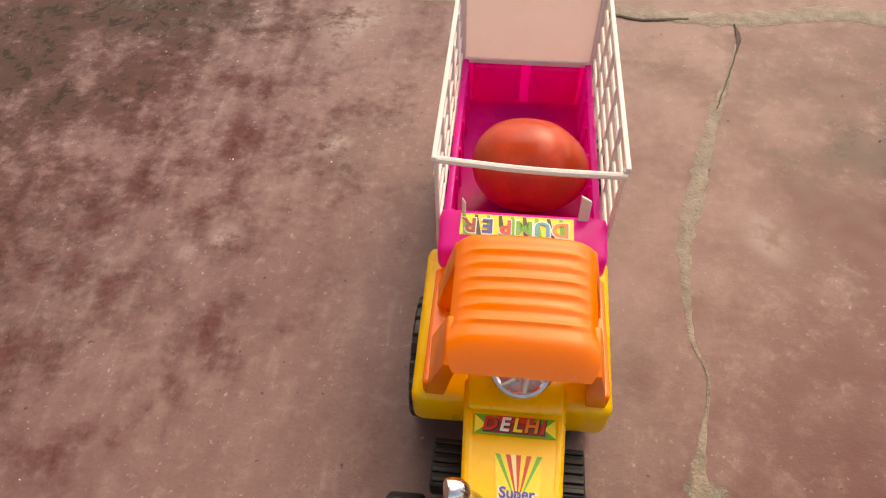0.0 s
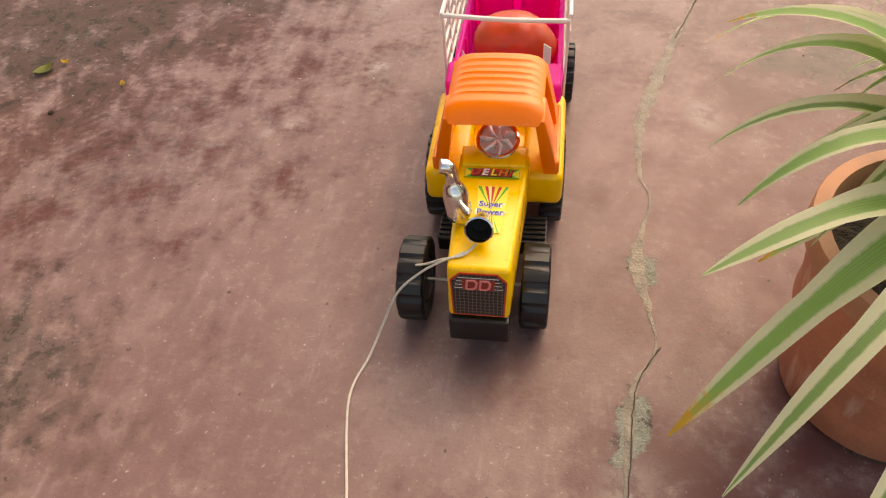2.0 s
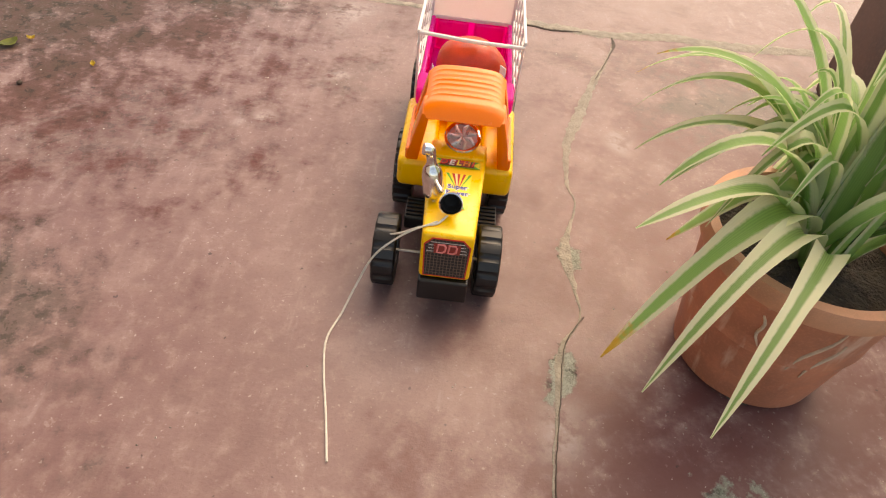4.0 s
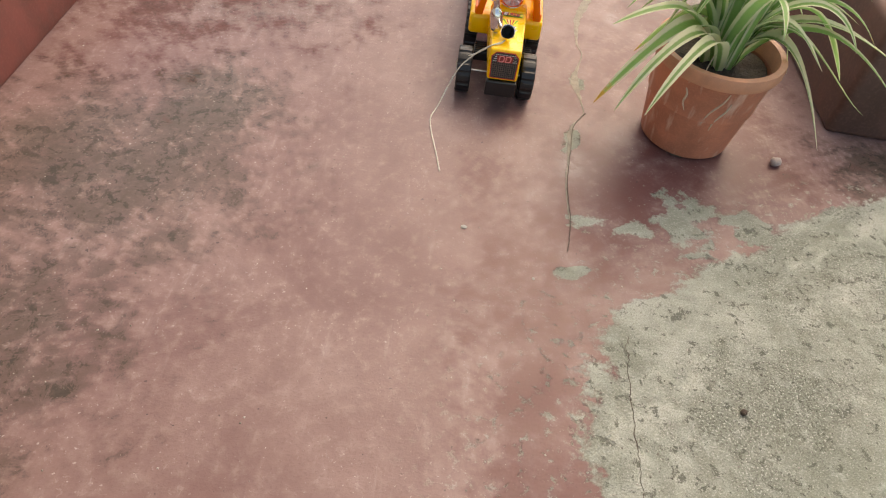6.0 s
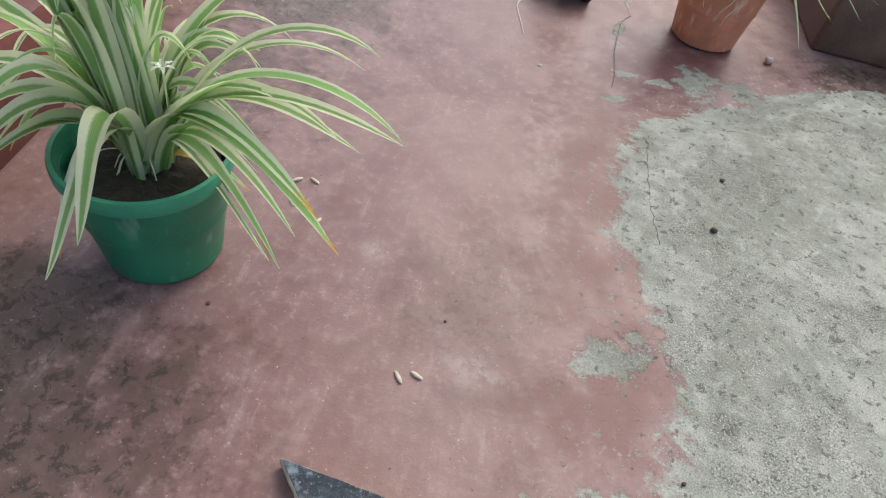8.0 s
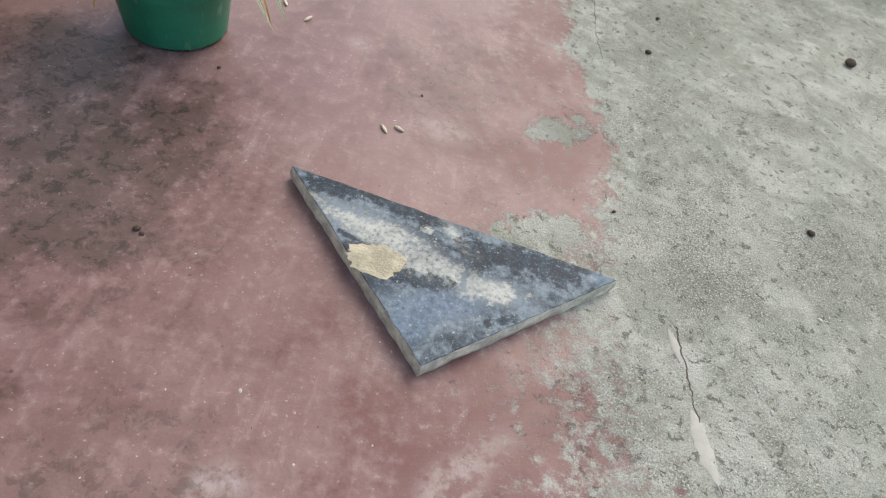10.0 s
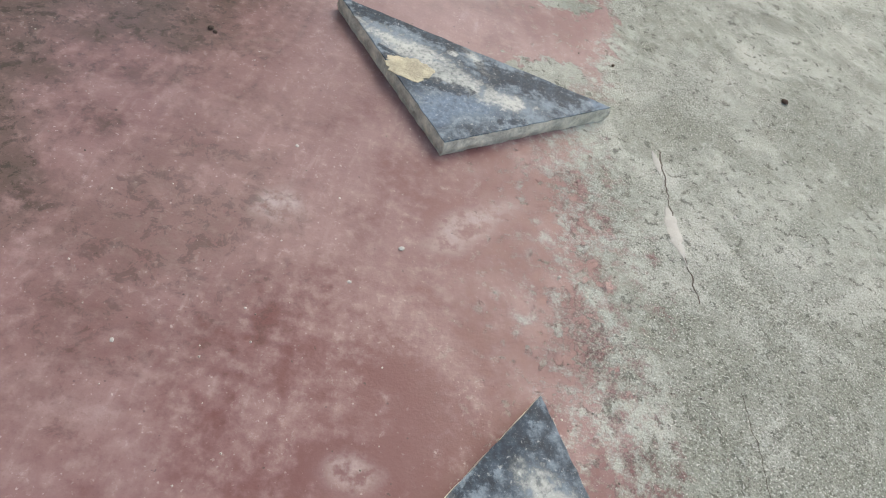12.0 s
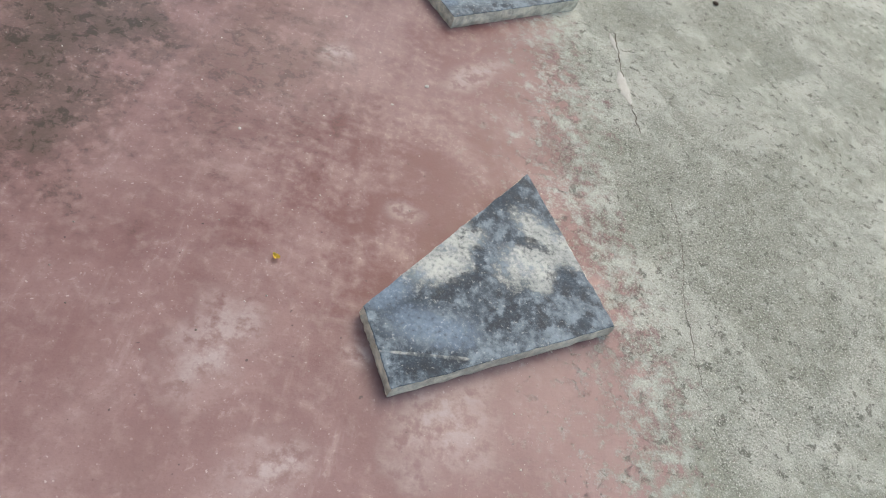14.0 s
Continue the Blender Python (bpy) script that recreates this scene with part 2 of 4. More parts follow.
def leaf_material(name, green, pale, tip, dry_from=0.90, dry_full=0.98, share=0.84):
    """Variegated leaf: cream margins, a green middle, dry tip on some."""
    k = Net(name)
    uv = k.node("ShaderNodeSeparateXYZ")
    k.link(k.where("UV"), uv.inputs[0])
    info = k.node("ShaderNodeObjectInfo")
    n = k.noise(260, 3, 0.6, k.where())
    across = k.math("ABSOLUTE", k.math("SUBTRACT", uv.outputs[0], 0.5))
    across = k.math("ADD", across, k.math("MULTIPLY", k.math("SUBTRACT", n, 0.5), 0.10))
    shade = k.mix(info.outputs["Random"], green, tuple(c * 1.9 for c in green))
    wave = k.node("ShaderNodeTexWave")
    wave.bands_direction = "X"
    wave.inputs["Scale"].default_value, wave.inputs["Distortion"].default_value = 5.0, 1.5
    k.link(k.where("UV"), wave.inputs["Vector"])
    shade = k.mix(k.math("MULTIPLY", wave.outputs["Fac"], 0.35), shade, tuple(c * 2.2 for c in green))
    rim = k.span(info.outputs["Random"], 0.0, 1.0, 0.16, 0.33)
    colour = k.mix(k.span(k.math("SUBTRACT", across, rim), -0.06, 0.06), shade, pale)
    dry = k.math("MULTIPLY", k.span(k.math("ADD", uv.outputs[1], k.math("MULTIPLY", k.math("SUBTRACT", n, 0.5), 0.2)), dry_from, dry_full), k.span(info.outputs["Random"], share - 0.03, share))
    colour = k.mix(dry, colour, tip)
    k.link(colour, k.bsdf.inputs["Base Color"])
    k.bsdf.inputs["Roughness"].default_value = 0.42
    k.bsdf.inputs["Subsurface Weight"].default_value = 0.12
    k.bsdf.inputs["Subsurface Radius"].default_value = (0.003, 0.004, 0.001)
    k.bump(k.math("ADD", wave.outputs["Fac"], n), 0.25, 0.0008)
    return k.mat


def slab_material(name, centre, dark, light, blue):
    """Dark blue-black polished stone under dried cement; rows of smears in plan: x, y, two radii, turn."""
    k = Net(name)
    at = k.where()
    n1, n2, n3 = k.noise(16, 6, 0.62, at, 0.6), k.noise(75, 6, 0.72, at), k.noise(420, 4, 0.7, at)
    n4 = k.noise(190, 5, 0.7, at)
    torn = k.math("ADD", k.math("MULTIPLY", k.math("SUBTRACT", n1, 0.5), 2.6), k.math("MULTIPLY", k.math("SUBTRACT", n2, 0.5), 3.4))

    def smears(rows, soft):
        total = None
        for x, y, ra, rb, turn in rows:
            m = k.node("ShaderNodeMapping")
            m.vector_type = "TEXTURE"
            m.inputs["Location"].default_value = (x - centre[0], y - centre[1], 0)
            m.inputs["Rotation"].default_value = (0, 0, radians(turn))
            m.inputs["Scale"].default_value = (ra, rb, 1)
            k.link(at, m.inputs[0])
            flat_at = k.node("ShaderNodeVectorMath")
            flat_at.operation = "MULTIPLY"
            flat_at.inputs[1].default_value = (1, 1, 0)
            k.link(m.outputs[0], flat_at.inputs[0])
            length = k.node("ShaderNodeVectorMath")
            length.operation = "LENGTH"
            k.link(flat_at.outputs[0], length.inputs[0])
            v = k.span(k.math("ADD", length.outputs["Value"], torn), 1.0 + soft, 1.0 - soft)
            total = v if total is None else k.math("MAXIMUM", total, v)
        return total

    stone = k.mix(k.span(n2, 0.3, 0.7), (0.009, 0.014, 0.020), (0.028, 0.042, 0.058))
    film = k.mix(k.span(n2, 0.32, 0.68), (0.060, 0.085, 0.108), (0.21, 0.25, 0.275))
    colour = k.mix(k.span(k.math("ADD", n1, k.math("MULTIPLY", k.math("SUBTRACT", n2, 0.5), 0.7)), 0.36, 0.66, 0.10, 0.90), stone, film)
    colour = k.mix(k.math("MULTIPLY", smears(blue, 0.5), k.span(n4, 0.3, 0.65, 0.30, 0.75)), colour, (0.155, 0.21, 0.275))
    cement = k.mix(k.span(n1, 0.35, 0.65), (0.29, 0.305, 0.28), (0.46, 0.46, 0.415))
    colour = k.mix(k.math("MULTIPLY", smears(light, 0.42), k.span(n4, 0.34, 0.56, 0.45, 0.92)), colour, cement)
    colour = k.mix(k.math("MULTIPLY", smears(dark, 0.26), k.span(n4, 0.3, 0.7, 0.95, 0.65)), colour, stone)
    colour = k.mix(k.math("MULTIPLY", k.span(n4, 0.60, 0.68), 0.45), colour, (0.52, 0.53, 0.49))
    colour = k.mix(k.math("MULTIPLY", k.span(n4, 0.42, 0.34), 0.35), colour, (0.03, 0.04, 0.05))
    colour = k.mix(k.math("MULTIPLY", k.span(n3, 0.55, 0.7), 0.25), colour, (0.40, 0.42, 0.42))
    k.link(colour, k.bsdf.inputs["Base Color"])
    k.link(k.span(n2, 0.3, 0.7, 0.55, 0.85), k.bsdf.inputs["Roughness"])
    k.bsdf.inputs["Specular IOR Level"].default_value = 0.3
    k.bump(k.math("ADD", n3, n4), 0.3, 0.0008)
    return k.mat


def grille_material():
    """Black grille print: honeycomb below, bright lines above."""
    k = Net("grille_print")
    v = k.node("ShaderNodeTexVoronoi")
    v.feature = "DISTANCE_TO_EDGE"
    v.inputs["Scale"].default_value, v.inputs["Randomness"].default_value = 330.0, 0.15
    k.link(k.where(), v.inputs["Vector"])
    cell = k.span(v.outputs["Distance"], 0.05, 0.12)
    k.link(k.mix(cell, (0.14, 0.105, 0.08), (0.010, 0.008, 0.008)), k.bsdf.inputs["Base Color"])
    k.bsdf.inputs["Roughness"].default_value = 0.3
    return k.mat


FLOOR = floor_material()
YELLOW = surface("yellow_plastic", (1.0, 0.56, 0.008), 0.30, 0.96, 40, bump=0.05, depth=0.0003)
ORANGE = surface("orange_plastic", (1.0, 0.195, 0.004), 0.22, 0.99, 40, bump=0.05, depth=0.0003)
PINK = surface("magenta_plastic", (1.0, 0.03, 0.55), 0.32, 0.98, 40, bump=0.05, depth=0.0003)
BLACK = surface("black_plastic", (0.007, 0.007, 0.008), 0.4, 0.7, 80, bump=0.1)
WHITE = surface("white_plastic", (0.80, 0.77, 0.72), 0.38, 0.92, 60, bump=0.05, depth=0.0003)
FROST = surface("frosted_plastic", (0.88, 0.80, 0.76), 0.5, 0.95, 30, bump=0.05, transmission_weight=0.25, ior=1.15)
CHROME = surface("chrome_plating", (0.80, 0.78, 0.75), 0.12, 0.85, 200, metal=1.0, bump=0.06, depth=0.0004)
SILVER = surface("silvered_plastic", (0.82, 0.76, 0.70), 0.32, 0.85, 300, metal=0.45, bump=0.1, depth=0.0004)
STEEL = surface("steel_rod", (0.45, 0.44, 0.42), 0.35, 0.7, 200, metal=1.0)
STRING = surface("cotton_string", (0.72, 0.67, 0.58), 0.9, 0.8, 300, bump=0.5)
TERRA = surface("terracotta_plastic", (0.54, 0.20, 0.115), 0.55, 0.7, 22, bump=0.2, fine=380)


def scuffed(mat, colour, share):
    """Adds pale dusty scuffs and drips to a moulded pot."""
    tree = mat.node_tree
    bsdf = tree.nodes["Principled BSDF"]
    source = bsdf.inputs["Base Color"].links[0].from_socket
    at, stretch = tree.nodes.new("ShaderNodeTexCoord"), tree.nodes.new("ShaderNodeMapping")
    stretch.inputs["Scale"].default_value = (70, 70, 16)
    n, ramp = tree.nodes.new("ShaderNodeTexNoise"), tree.nodes.new("ShaderNodeMapRange")
    n.inputs["Scale"].default_value, n.inputs["Detail"].default_value = 1.0, 5.0
    ramp.inputs[1].default_value, ramp.inputs[2].default_value, ramp.inputs[4].default_value = 0.57, 0.72, share
    mix = tree.nodes.new("ShaderNodeMix")
    mix.data_type = "RGBA"
    mix.inputs["B"].default_value = (*colour, 1)
    tree.links.new(at.outputs["Object"], stretch.inputs[0])
    tree.links.new(stretch.outputs[0], n.inputs["Vector"])
    tree.links.new(n.outputs["Fac"], ramp.inputs[0])
    tree.links.new(ramp.outputs[0], mix.inputs["Factor"])
    tree.links.new(source, mix.inputs["A"])
    tree.links.new(mix.outputs["Result"], bsdf.inputs["Base Color"])


scuffed(TERRA, (0.64, 0.44, 0.34), 0.8)
TERRA_RIM = surface("faded_terracotta_rim", (0.57, 0.27, 0.16), 0.6, 0.75, 30, bump=0.2)
GREEN_POT = surface("green_plastic", (0.012, 0.165, 0.085), 0.42, 0.7, 18, bump=0.12, fine=420)
GREEN_RIM = surface("lighter_green_rim", (0.035, 0.25, 0.14), 0.5, 0.75, 30, bump=0.15, fine=420)
scuffed(GREEN_POT, (0.22, 0.36, 0.28), 0.45)
SOIL = surface("potting_soil", (0.06, 0.045, 0.034), 0.95, 0.4, 70, bump=1.0, depth=0.004, fine=300)
MORTAR = surface("mortar", (0.36, 0.315, 0.255), 0.9, 0.6, 60, bump=0.8, depth=0.002, fine=400)
TAN_CEMENT = surface("tan_cement", (0.50, 0.45, 0.315), 0.9, 0.6, 60, bump=0.8, depth=0.002, fine=400)
PALE_DRIP = surface("cream_drip", (0.60, 0.45, 0.33), 0.8, 0.8, 200)
PALE_SCREED = surface("pale_screed", (0.40, 0.385, 0.34), 0.8, 0.85, 60)
GAP = surface("crack_dirt_notch_shade", (0.11, 0.085, 0.065), 0.95, 0.6, 90)


def see_through(mat, share, tint):
    """Lets part of the light pass through a thin sheet."""
    tree = mat.node_tree
    out = tree.nodes["Material Output"]
    mix, veil = tree.nodes.new("ShaderNodeMixShader"), tree.nodes.new("ShaderNodeBsdfTranslucent")
    mix.inputs[0].default_value = share
    source = tree.nodes["Principled BSDF"].inputs["Base Color"].links[0].from_socket
    if tint is None:
        tree.links.new(source, veil.inputs[0])
    else:
        veil.inputs[0].default_value = (*tint, 1)
    tree.links.new(tree.nodes["Principled BSDF"].outputs[0], mix.inputs[1])
    tree.links.new(veil.outputs[0], mix.inputs[2])
    tree.links.new(mix.outputs[0], out.inputs[0])


see_through(FROST, 0.45, (0.92, 0.82, 0.78))
see_through(PINK, 0.55, None)
STONE_EDGE = surface("broken_stone_edge", (0.70, 0.64, 0.50), 0.85, 0.5, 60, bump=0.8, depth=0.002, fine=350)
LEAF = leaf_material("spider_plant_leaf", (0.17, 0.30, 0.095), (0.72, 0.76, 0.52), (0.62, 0.36, 0.06))
LEAF_DRY = leaf_material("yellow_tipped_leaf", (0.165, 0.32, 0.085), (0.72, 0.76, 0.52), (0.66, 0.40, 0.05), 0.84, 0.97, 0.0)
LEAF_DEAD = leaf_material("withered_yellow_leaf", (0.50, 0.34, 0.07), (0.66, 0.50, 0.16), (0.40, 0.20, 0.05), 0.80, 0.95, 0.0)
see_through(LEAF_DRY, 0.5, None)
see_through(LEAF_DEAD, 0.30, None)
see_through(LEAF, 0.5, None)
PLINTH = surface("red_plinth_paint", (0.20, 0.055, 0.045), 0.55, 0.45, 9, bump=0.3, fine=200)
# plinth red, darkened to paint in the shade on the block's face
SHADED_BLOCK = surface("shaded_red_cement", (0.15, 0.078, 0.060), 0.6, 0.5, 9, bump=0.3, fine=200)
LIME = surface("limewash", (0.62, 0.58, 0.51), 0.9, 0.8, 4, bump=0.3, fine=150)
GROUND = surface("dry_earth", (0.24, 0.20, 0.14), 0.95, 0.6, 2, bump=0.5, depth=0.01, fine=40)
PALE_ROCK = surface("pale_rock", (0.50, 0.40, 0.36), 0.85, 0.7, 90, bump=0.6)
ROCK = surface("grey_rock", (0.30, 0.28, 0.25), 0.85, 0.55, 25, bump=0.6, depth=0.003, fine=250)
TOMATO = surface("tomato_skin", (0.70, 0.080, 0.026), 0.2, 0.72, 26, bump=0.04, depth=0.0005, subsurface_weight=0.15)
STALK = surface("dry_stalk", (0.10, 0.09, 0.03), 0.8)
HUSK = surface("puffed_grain", (0.66, 0.56, 0.42), 0.8, 0.75, 200)
DRYLEAF = surface("dry_leaf_bit", (0.80, 0.62, 0.12), 0.8, 0.85, 120)
GREENBIT = surface("wilted_green_leaf", (0.27, 0.30, 0.07), 0.7, 0.6, 90)
CLOD = surface("dark_clod", (0.10, 0.065, 0.045), 0.95, 0.5, 150, bump=0.8, depth=0.002)
PETAL = surface("white_petal", (0.80, 0.83, 0.76), 0.5, 0.95)
GRILLE = grille_material()
# matte black that paints in the darkness inside the horn
BORE_DARK = surface("bore_dark", (0.004, 0.004, 0.004), 0.95)
PRINT = {n: surface("print_" + n, c, 0.35, 0.95, bump=0.02) for n, c in {
    "red": (0.62, 0.04, 0.02), "green": (0.10, 0.42, 0.03), "yellow": (0.90, 0.72, 0.05), "white": (0.82, 0.80, 0.76),
    "black": (0.02, 0.018, 0.018), "blue": (0.05, 0.06, 0.30), "pale": (0.88, 0.80, 0.40), "orange": (0.75, 0.22, 0.02),
    "cyan": (0.05, 0.35, 0.50), "dark_red": (0.28, 0.03, 0.02), "coral": (0.80, 0.22, 0.20)}.items()}


# ---- mesh helpers ----
def part(name, bm, material, parent=None, label="", smooth=False):
    me = bpy.data.meshes.new(name)
    bmesh.ops.recalc_face_normals(bm, faces=bm.faces)
    bm.to_mesh(me)
    bm.free()
    me.materials.append(material)
    if smooth:
        me.polygons.foreach_set("use_smooth", [True] * len(me.polygons))
        me.set_sharp_from_angle(angle=radians(40))
    ob = new(name, me)
    ob.parent = parent
    if label:
        tagged(ob, label)
    return ob


def empty(name, m, label, category, group=""):
    ob = new(name)
    ob.empty_display_size = 0.02
    ob.matrix_world = m
    return tagged(ob, label, category, group)


def prism(bm, corners, z0, z1, bevel=0.0, segs=2):
    """An upright prism over the corners; z1 may be a list, one height a corner."""
    tops = z1 if isinstance(z1, (list, tuple)) else [z1] * len(corners)
    lows = z0 if isinstance(z0, (list, tuple)) else [z0] * len(corners)
    a = [bm.verts.new((x, y, z)) for (x, y), z in zip(corners, lows)]
    b = [bm.verts.new((x, y, z)) for (x, y), z in zip(corners, tops)]
    faces = [bm.faces.new(a[::-1]), bm.faces.new(b)]
    n = len(a)
    faces += [bm.faces.new((a[i], a[(i + 1) % n], b[(i + 1) % n], b[i])) for i in range(n)]
    if bevel:
        edges = list({e for f in faces for e in f.edges})
        bmesh.ops.bevel(bm, geom=edges, offset=bevel, segments=segs, profile=0.5, affect="EDGES")
    return bm


def box(x0, x1, y0, y1, z0, z1, bevel=0.0, segs=2, bm=None):
    return prism(bm or bmesh.new(), [(x0, y0), (x1, y0), (x1, y1), (x0, y1)], z0, z1, bevel, segs)


def lathe(profile, seg=40, bm=None, low=True, high=True):
    """Turned about z; profile rows of radius and height."""
    bm = bm or bmesh.new()
    rings = []
    for r, z in profile:
        rings.append([bm.verts.new((r * math.cos(2 * math.pi * i / seg), r * math.sin(2 * math.pi * i / seg), z)) for i in range(seg)])
    for a, b in zip(rings, rings[1:]):
        for i in range(seg):
            bm.faces.new((a[i], a[(i + 1) % seg], b[(i + 1) % seg], b[i]))
    if low:
        bm.faces.new(rings[0])
    if high:
        bm.faces.new(rings[-1])
    return bm


def tube(points, radius, seg=10, bm=None, closed=False):
    """A round bar along points; radius may be a list."""
    bm = bm or bmesh.new()
    pts = [Vector(p) for p in points]
    n = len(pts)
    radii = radius if isinstance(radius, (list, tuple)) else [radius] * n
    rings, side = [], None
    for i, p in enumerate(pts):
        a, b = (pts[i - 1], pts[(i + 1) % n]) if closed else (pts[max(i - 1, 0)], pts[min(i + 1, n - 1)])
        d = (b - a).normalized()
        if side is None:
            side = d.orthogonal().normalized()
        side = (side - d * side.dot(d)).normalized()
        up = d.cross(side)
        rings.append([bm.verts.new(p + (side * math.cos(2 * math.pi * k / seg) + up * math.sin(2 * math.pi * k / seg)) * radii[i]) for k in range(seg)])
    pairs = list(zip(rings, rings[1:])) + ([(rings[-1], rings[0])] if closed else [])
    for a, b in pairs:
        for k in range(seg):
            bm.faces.new((a[k], a[(k + 1) % seg], b[(k + 1) % seg], b[k]))
    if not closed:
        bm.faces.new(rings[0][::-1])
        bm.faces.new(rings[-1])
    return bm


def smooth_path(points, steps=8):
    """Catmull-Rom through points."""
    p = [Vector(q) for q in points]
    p = [2 * p[0] - p[1]] + p + [2 * p[-1] - p[-2]]
    out = []
    for i in range(1, len(p) - 2):
        for s in range(steps):
            t = s / steps
            out.append(0.5 * (2 * p[i] + (p[i + 1] - p[i - 1]) * t + (2 * p[i - 1] - 5 * p[i] + 4 * p[i + 1] - p[i + 2]) * t * t
                              + (3 * p[i] - p[i - 1] - 3 * p[i + 1] + p[i + 2]) * t ** 3))
    return out + [p[-2]]


def moved(bm, m):
    bmesh.ops.transform(bm, matrix=m, verts=bm.verts)
    return bm


def lettering(text, size, material, parent, m, name="lettering", depth=0.0001, shear=0.0):
    cu = bpy.data.curves.new(name, "FONT")
    cu.body, cu.size, cu.align_x, cu.align_y, cu.extrude, cu.shear = text, size, "CENTER", "CENTER", depth, shear
    cu.resolution_u = 3
    cu.offset = size * 0.028
    tmp = new(name, cu)
    me = bpy.data.meshes.new_from_object(tmp)
    bpy.data.objects.remove(tmp)
    me.materials.append(material)
    ob = new(name, me)
    ob.parent = parent
    ob.matrix_local = m
    return ob


def flat(points, z0, z1, material, parent, name, m=None):
    bm = prism(bmesh.new(), points, z0, z1)
    ob = part(name, bm, material, parent)
    if m is not None:
        ob.matrix_local = m
    return ob


# ---- setting ----
def sheet(name, x0, x1, y0, y1, z0, z1, material, label, category):
    return tagged(part(name, box(x0, x1, y0, y1, z0, z1), material), label, category, kind="structure")


floor = sheet("floor", -3.0, 3.0, -4.5, 2.6, -0.12, 0.0, FLOOR, "worn red-oxide cement floor with bare grey concrete patches", "floor")
sheet("ground", -400, 400, -400, 400, -0.5, -0.45, GROUND, "bare dry earth around the veranda", "ground")
# added out of view so that no daylight enters from the west
sheet("unseen_wall_west", -3.2, -3.0, -4.7, 2.6, -0.12, 2.9, LIME, "unseen limewashed wall, added to close the west to light", "wall")
# unseen overhead piece, sized to shape the daylight
sheet("ceiling", -3.2, 0.3, -0.7, 1.2, 2.9, 3.05, LIME, "unseen limewashed ceiling piece, added to hold back skylight", "ceiling")
plinth = tagged(part("plinth", prism(bmesh.new(), [(-0.49, -0.9), (-0.515, 0.75), (-1.1, 0.75), (-1.1, -0.9)], -0.002, 0.145, 0.008), PLINTH, smooth=True),
                "low red-painted cement plinth along the floor", "plinth", kind="structure")

tagged(part("plinth_block", prism(bmesh.new(), [(.732, .458), (1.25, .415), (1.30, .95), (.752, .95)], -0.002, 0.19, 0.012, 3), SHADED_BLOCK, smooth=True),
       "red-painted cement block at the edge of the floor, shade in its colour", "plinth", kind="structure")


def ribbon(name, points, width, height, material, label, seed):
    """A ragged low ridge along points, lying in the floor's joint."""
    rng = random.Random(seed)
    path = smooth_path([(*p, 0) for p in points], 18)
    bm, rows = bmesh.new(), []
    for i, p in enumerate(path):
        d = (path[min(i + 1, len(path) - 1)] - path[max(i - 1, 0)]).normalized()
        side = Vector((-d.y, d.x, 0))
        w = width(i / (len(path) - 1)) if callable(width) else width
        l, r = (w * (1 + 0.45 * noise.noise((p.x * 90, p.y * 90, seed + q)) + rng.uniform(-0.12, 0.12)) for q in (20, 30))
        wander = 0.004 if height < 0.0006 else 0.0015
        c = p + side * (w * rng.uniform(-0.12, 0.12) + wander * (noise.noise((p.x * 70, p.y * 70, seed)) + 0.5 * noise.noise((p.x * 260, p.y * 260, seed))))
        if height < 0.0006:
            l, r = l * max(0.15, 0.6 + 1.6 * noise.noise((p.x * 30, p.y * 30, seed + 9))), r * 0.8
        rows.append([bm.verts.new(c + side * s * (l if s > 0 else r) + Vector((0, 0, z))) for s, z in ((-1, 0.0002), (-0.6, height), (0.1, height * 0.7), (0.6, height), (1, 0.0002))])
    for a, b in zip(rows, rows[1:]):
        for k in range(4):
            bm.faces.new((a[k], a[k + 1], b[k + 1], b[k]))
    return part(name, bm, material, floor, label, smooth=True)


crack = [(.452, 1.05), (.447, 1.02), (.425, .95), (.403, .895), (.366, .78), (.347, .711), (.342, .636), (.348, .60), (.330, .52), (.338, .433), (.317, .39), (.309, .328), (.300, .254), (.301, .186)]
ribbon("mortar_joint", crack, lambda s: 0.0010 + 0.0066 * math.exp(-((s - 0.30) / 0.12) ** 2) + 0.0050 * math.exp(-((s - 0.62) / 0.035) ** 2) + 0.0030 * math.exp(-((s - 0.80) / 0.05) ** 2), 0.0007, MORTAR, "crumbling mortar filling a long floor crack", 3)
ribbon("hairline_crack", [(.450, 1.045), (.449, 1.02), (.442, .995), (.425, .95), (.405, .90)], lambda s: 0.0006 + 0.0024 * math.exp(-((s - 0.25) / 0.18) ** 2), 0.0014, GAP, "thin dark crack", 4)
ribbon("hairline_crack", [(.341, .43), (.319, .39), (.311, .328), (.302, .254), (.302, .186), (.295, .13)], 0.0005, 0.0013, GAP, "thin dark crack", 14)
ribbon("mortar_joint", [(-.3, 1.11), (.0, 1.09), (.20, 1.075), (.31, 1.068), (.353, 1.062), (.45, 1.055), (.56, 1.072), (.64, 1.066), (.9, 1.08), (1.4, 1.1)], lambda s: 0.007 + 0.010 * s, 0.0012, MORTAR, "pale mortar seam across the floor", 5)
ribbon("hairline_crack", [(.2, 1.06), (.31, 1.056), (.35, 1.048), (.40, 1.052)], 0.0022, 0.0016, GAP, "thin dark crack", 6)
ribbon("hairline_crack", [(.356, .01), (.352, -.03), (.349, -.11), (.352, -.19), (.36, -.25)], 0.0006, 0.0005, GAP, "thin dark crack", 7)
ribbon("hairline_crack", [(.425, -.76), (.432, -.81), (.436, -.87), (.452, -.95), (.465, -1.0)], 0.0012, 0.0005, GAP, "thin dark crack", 8)
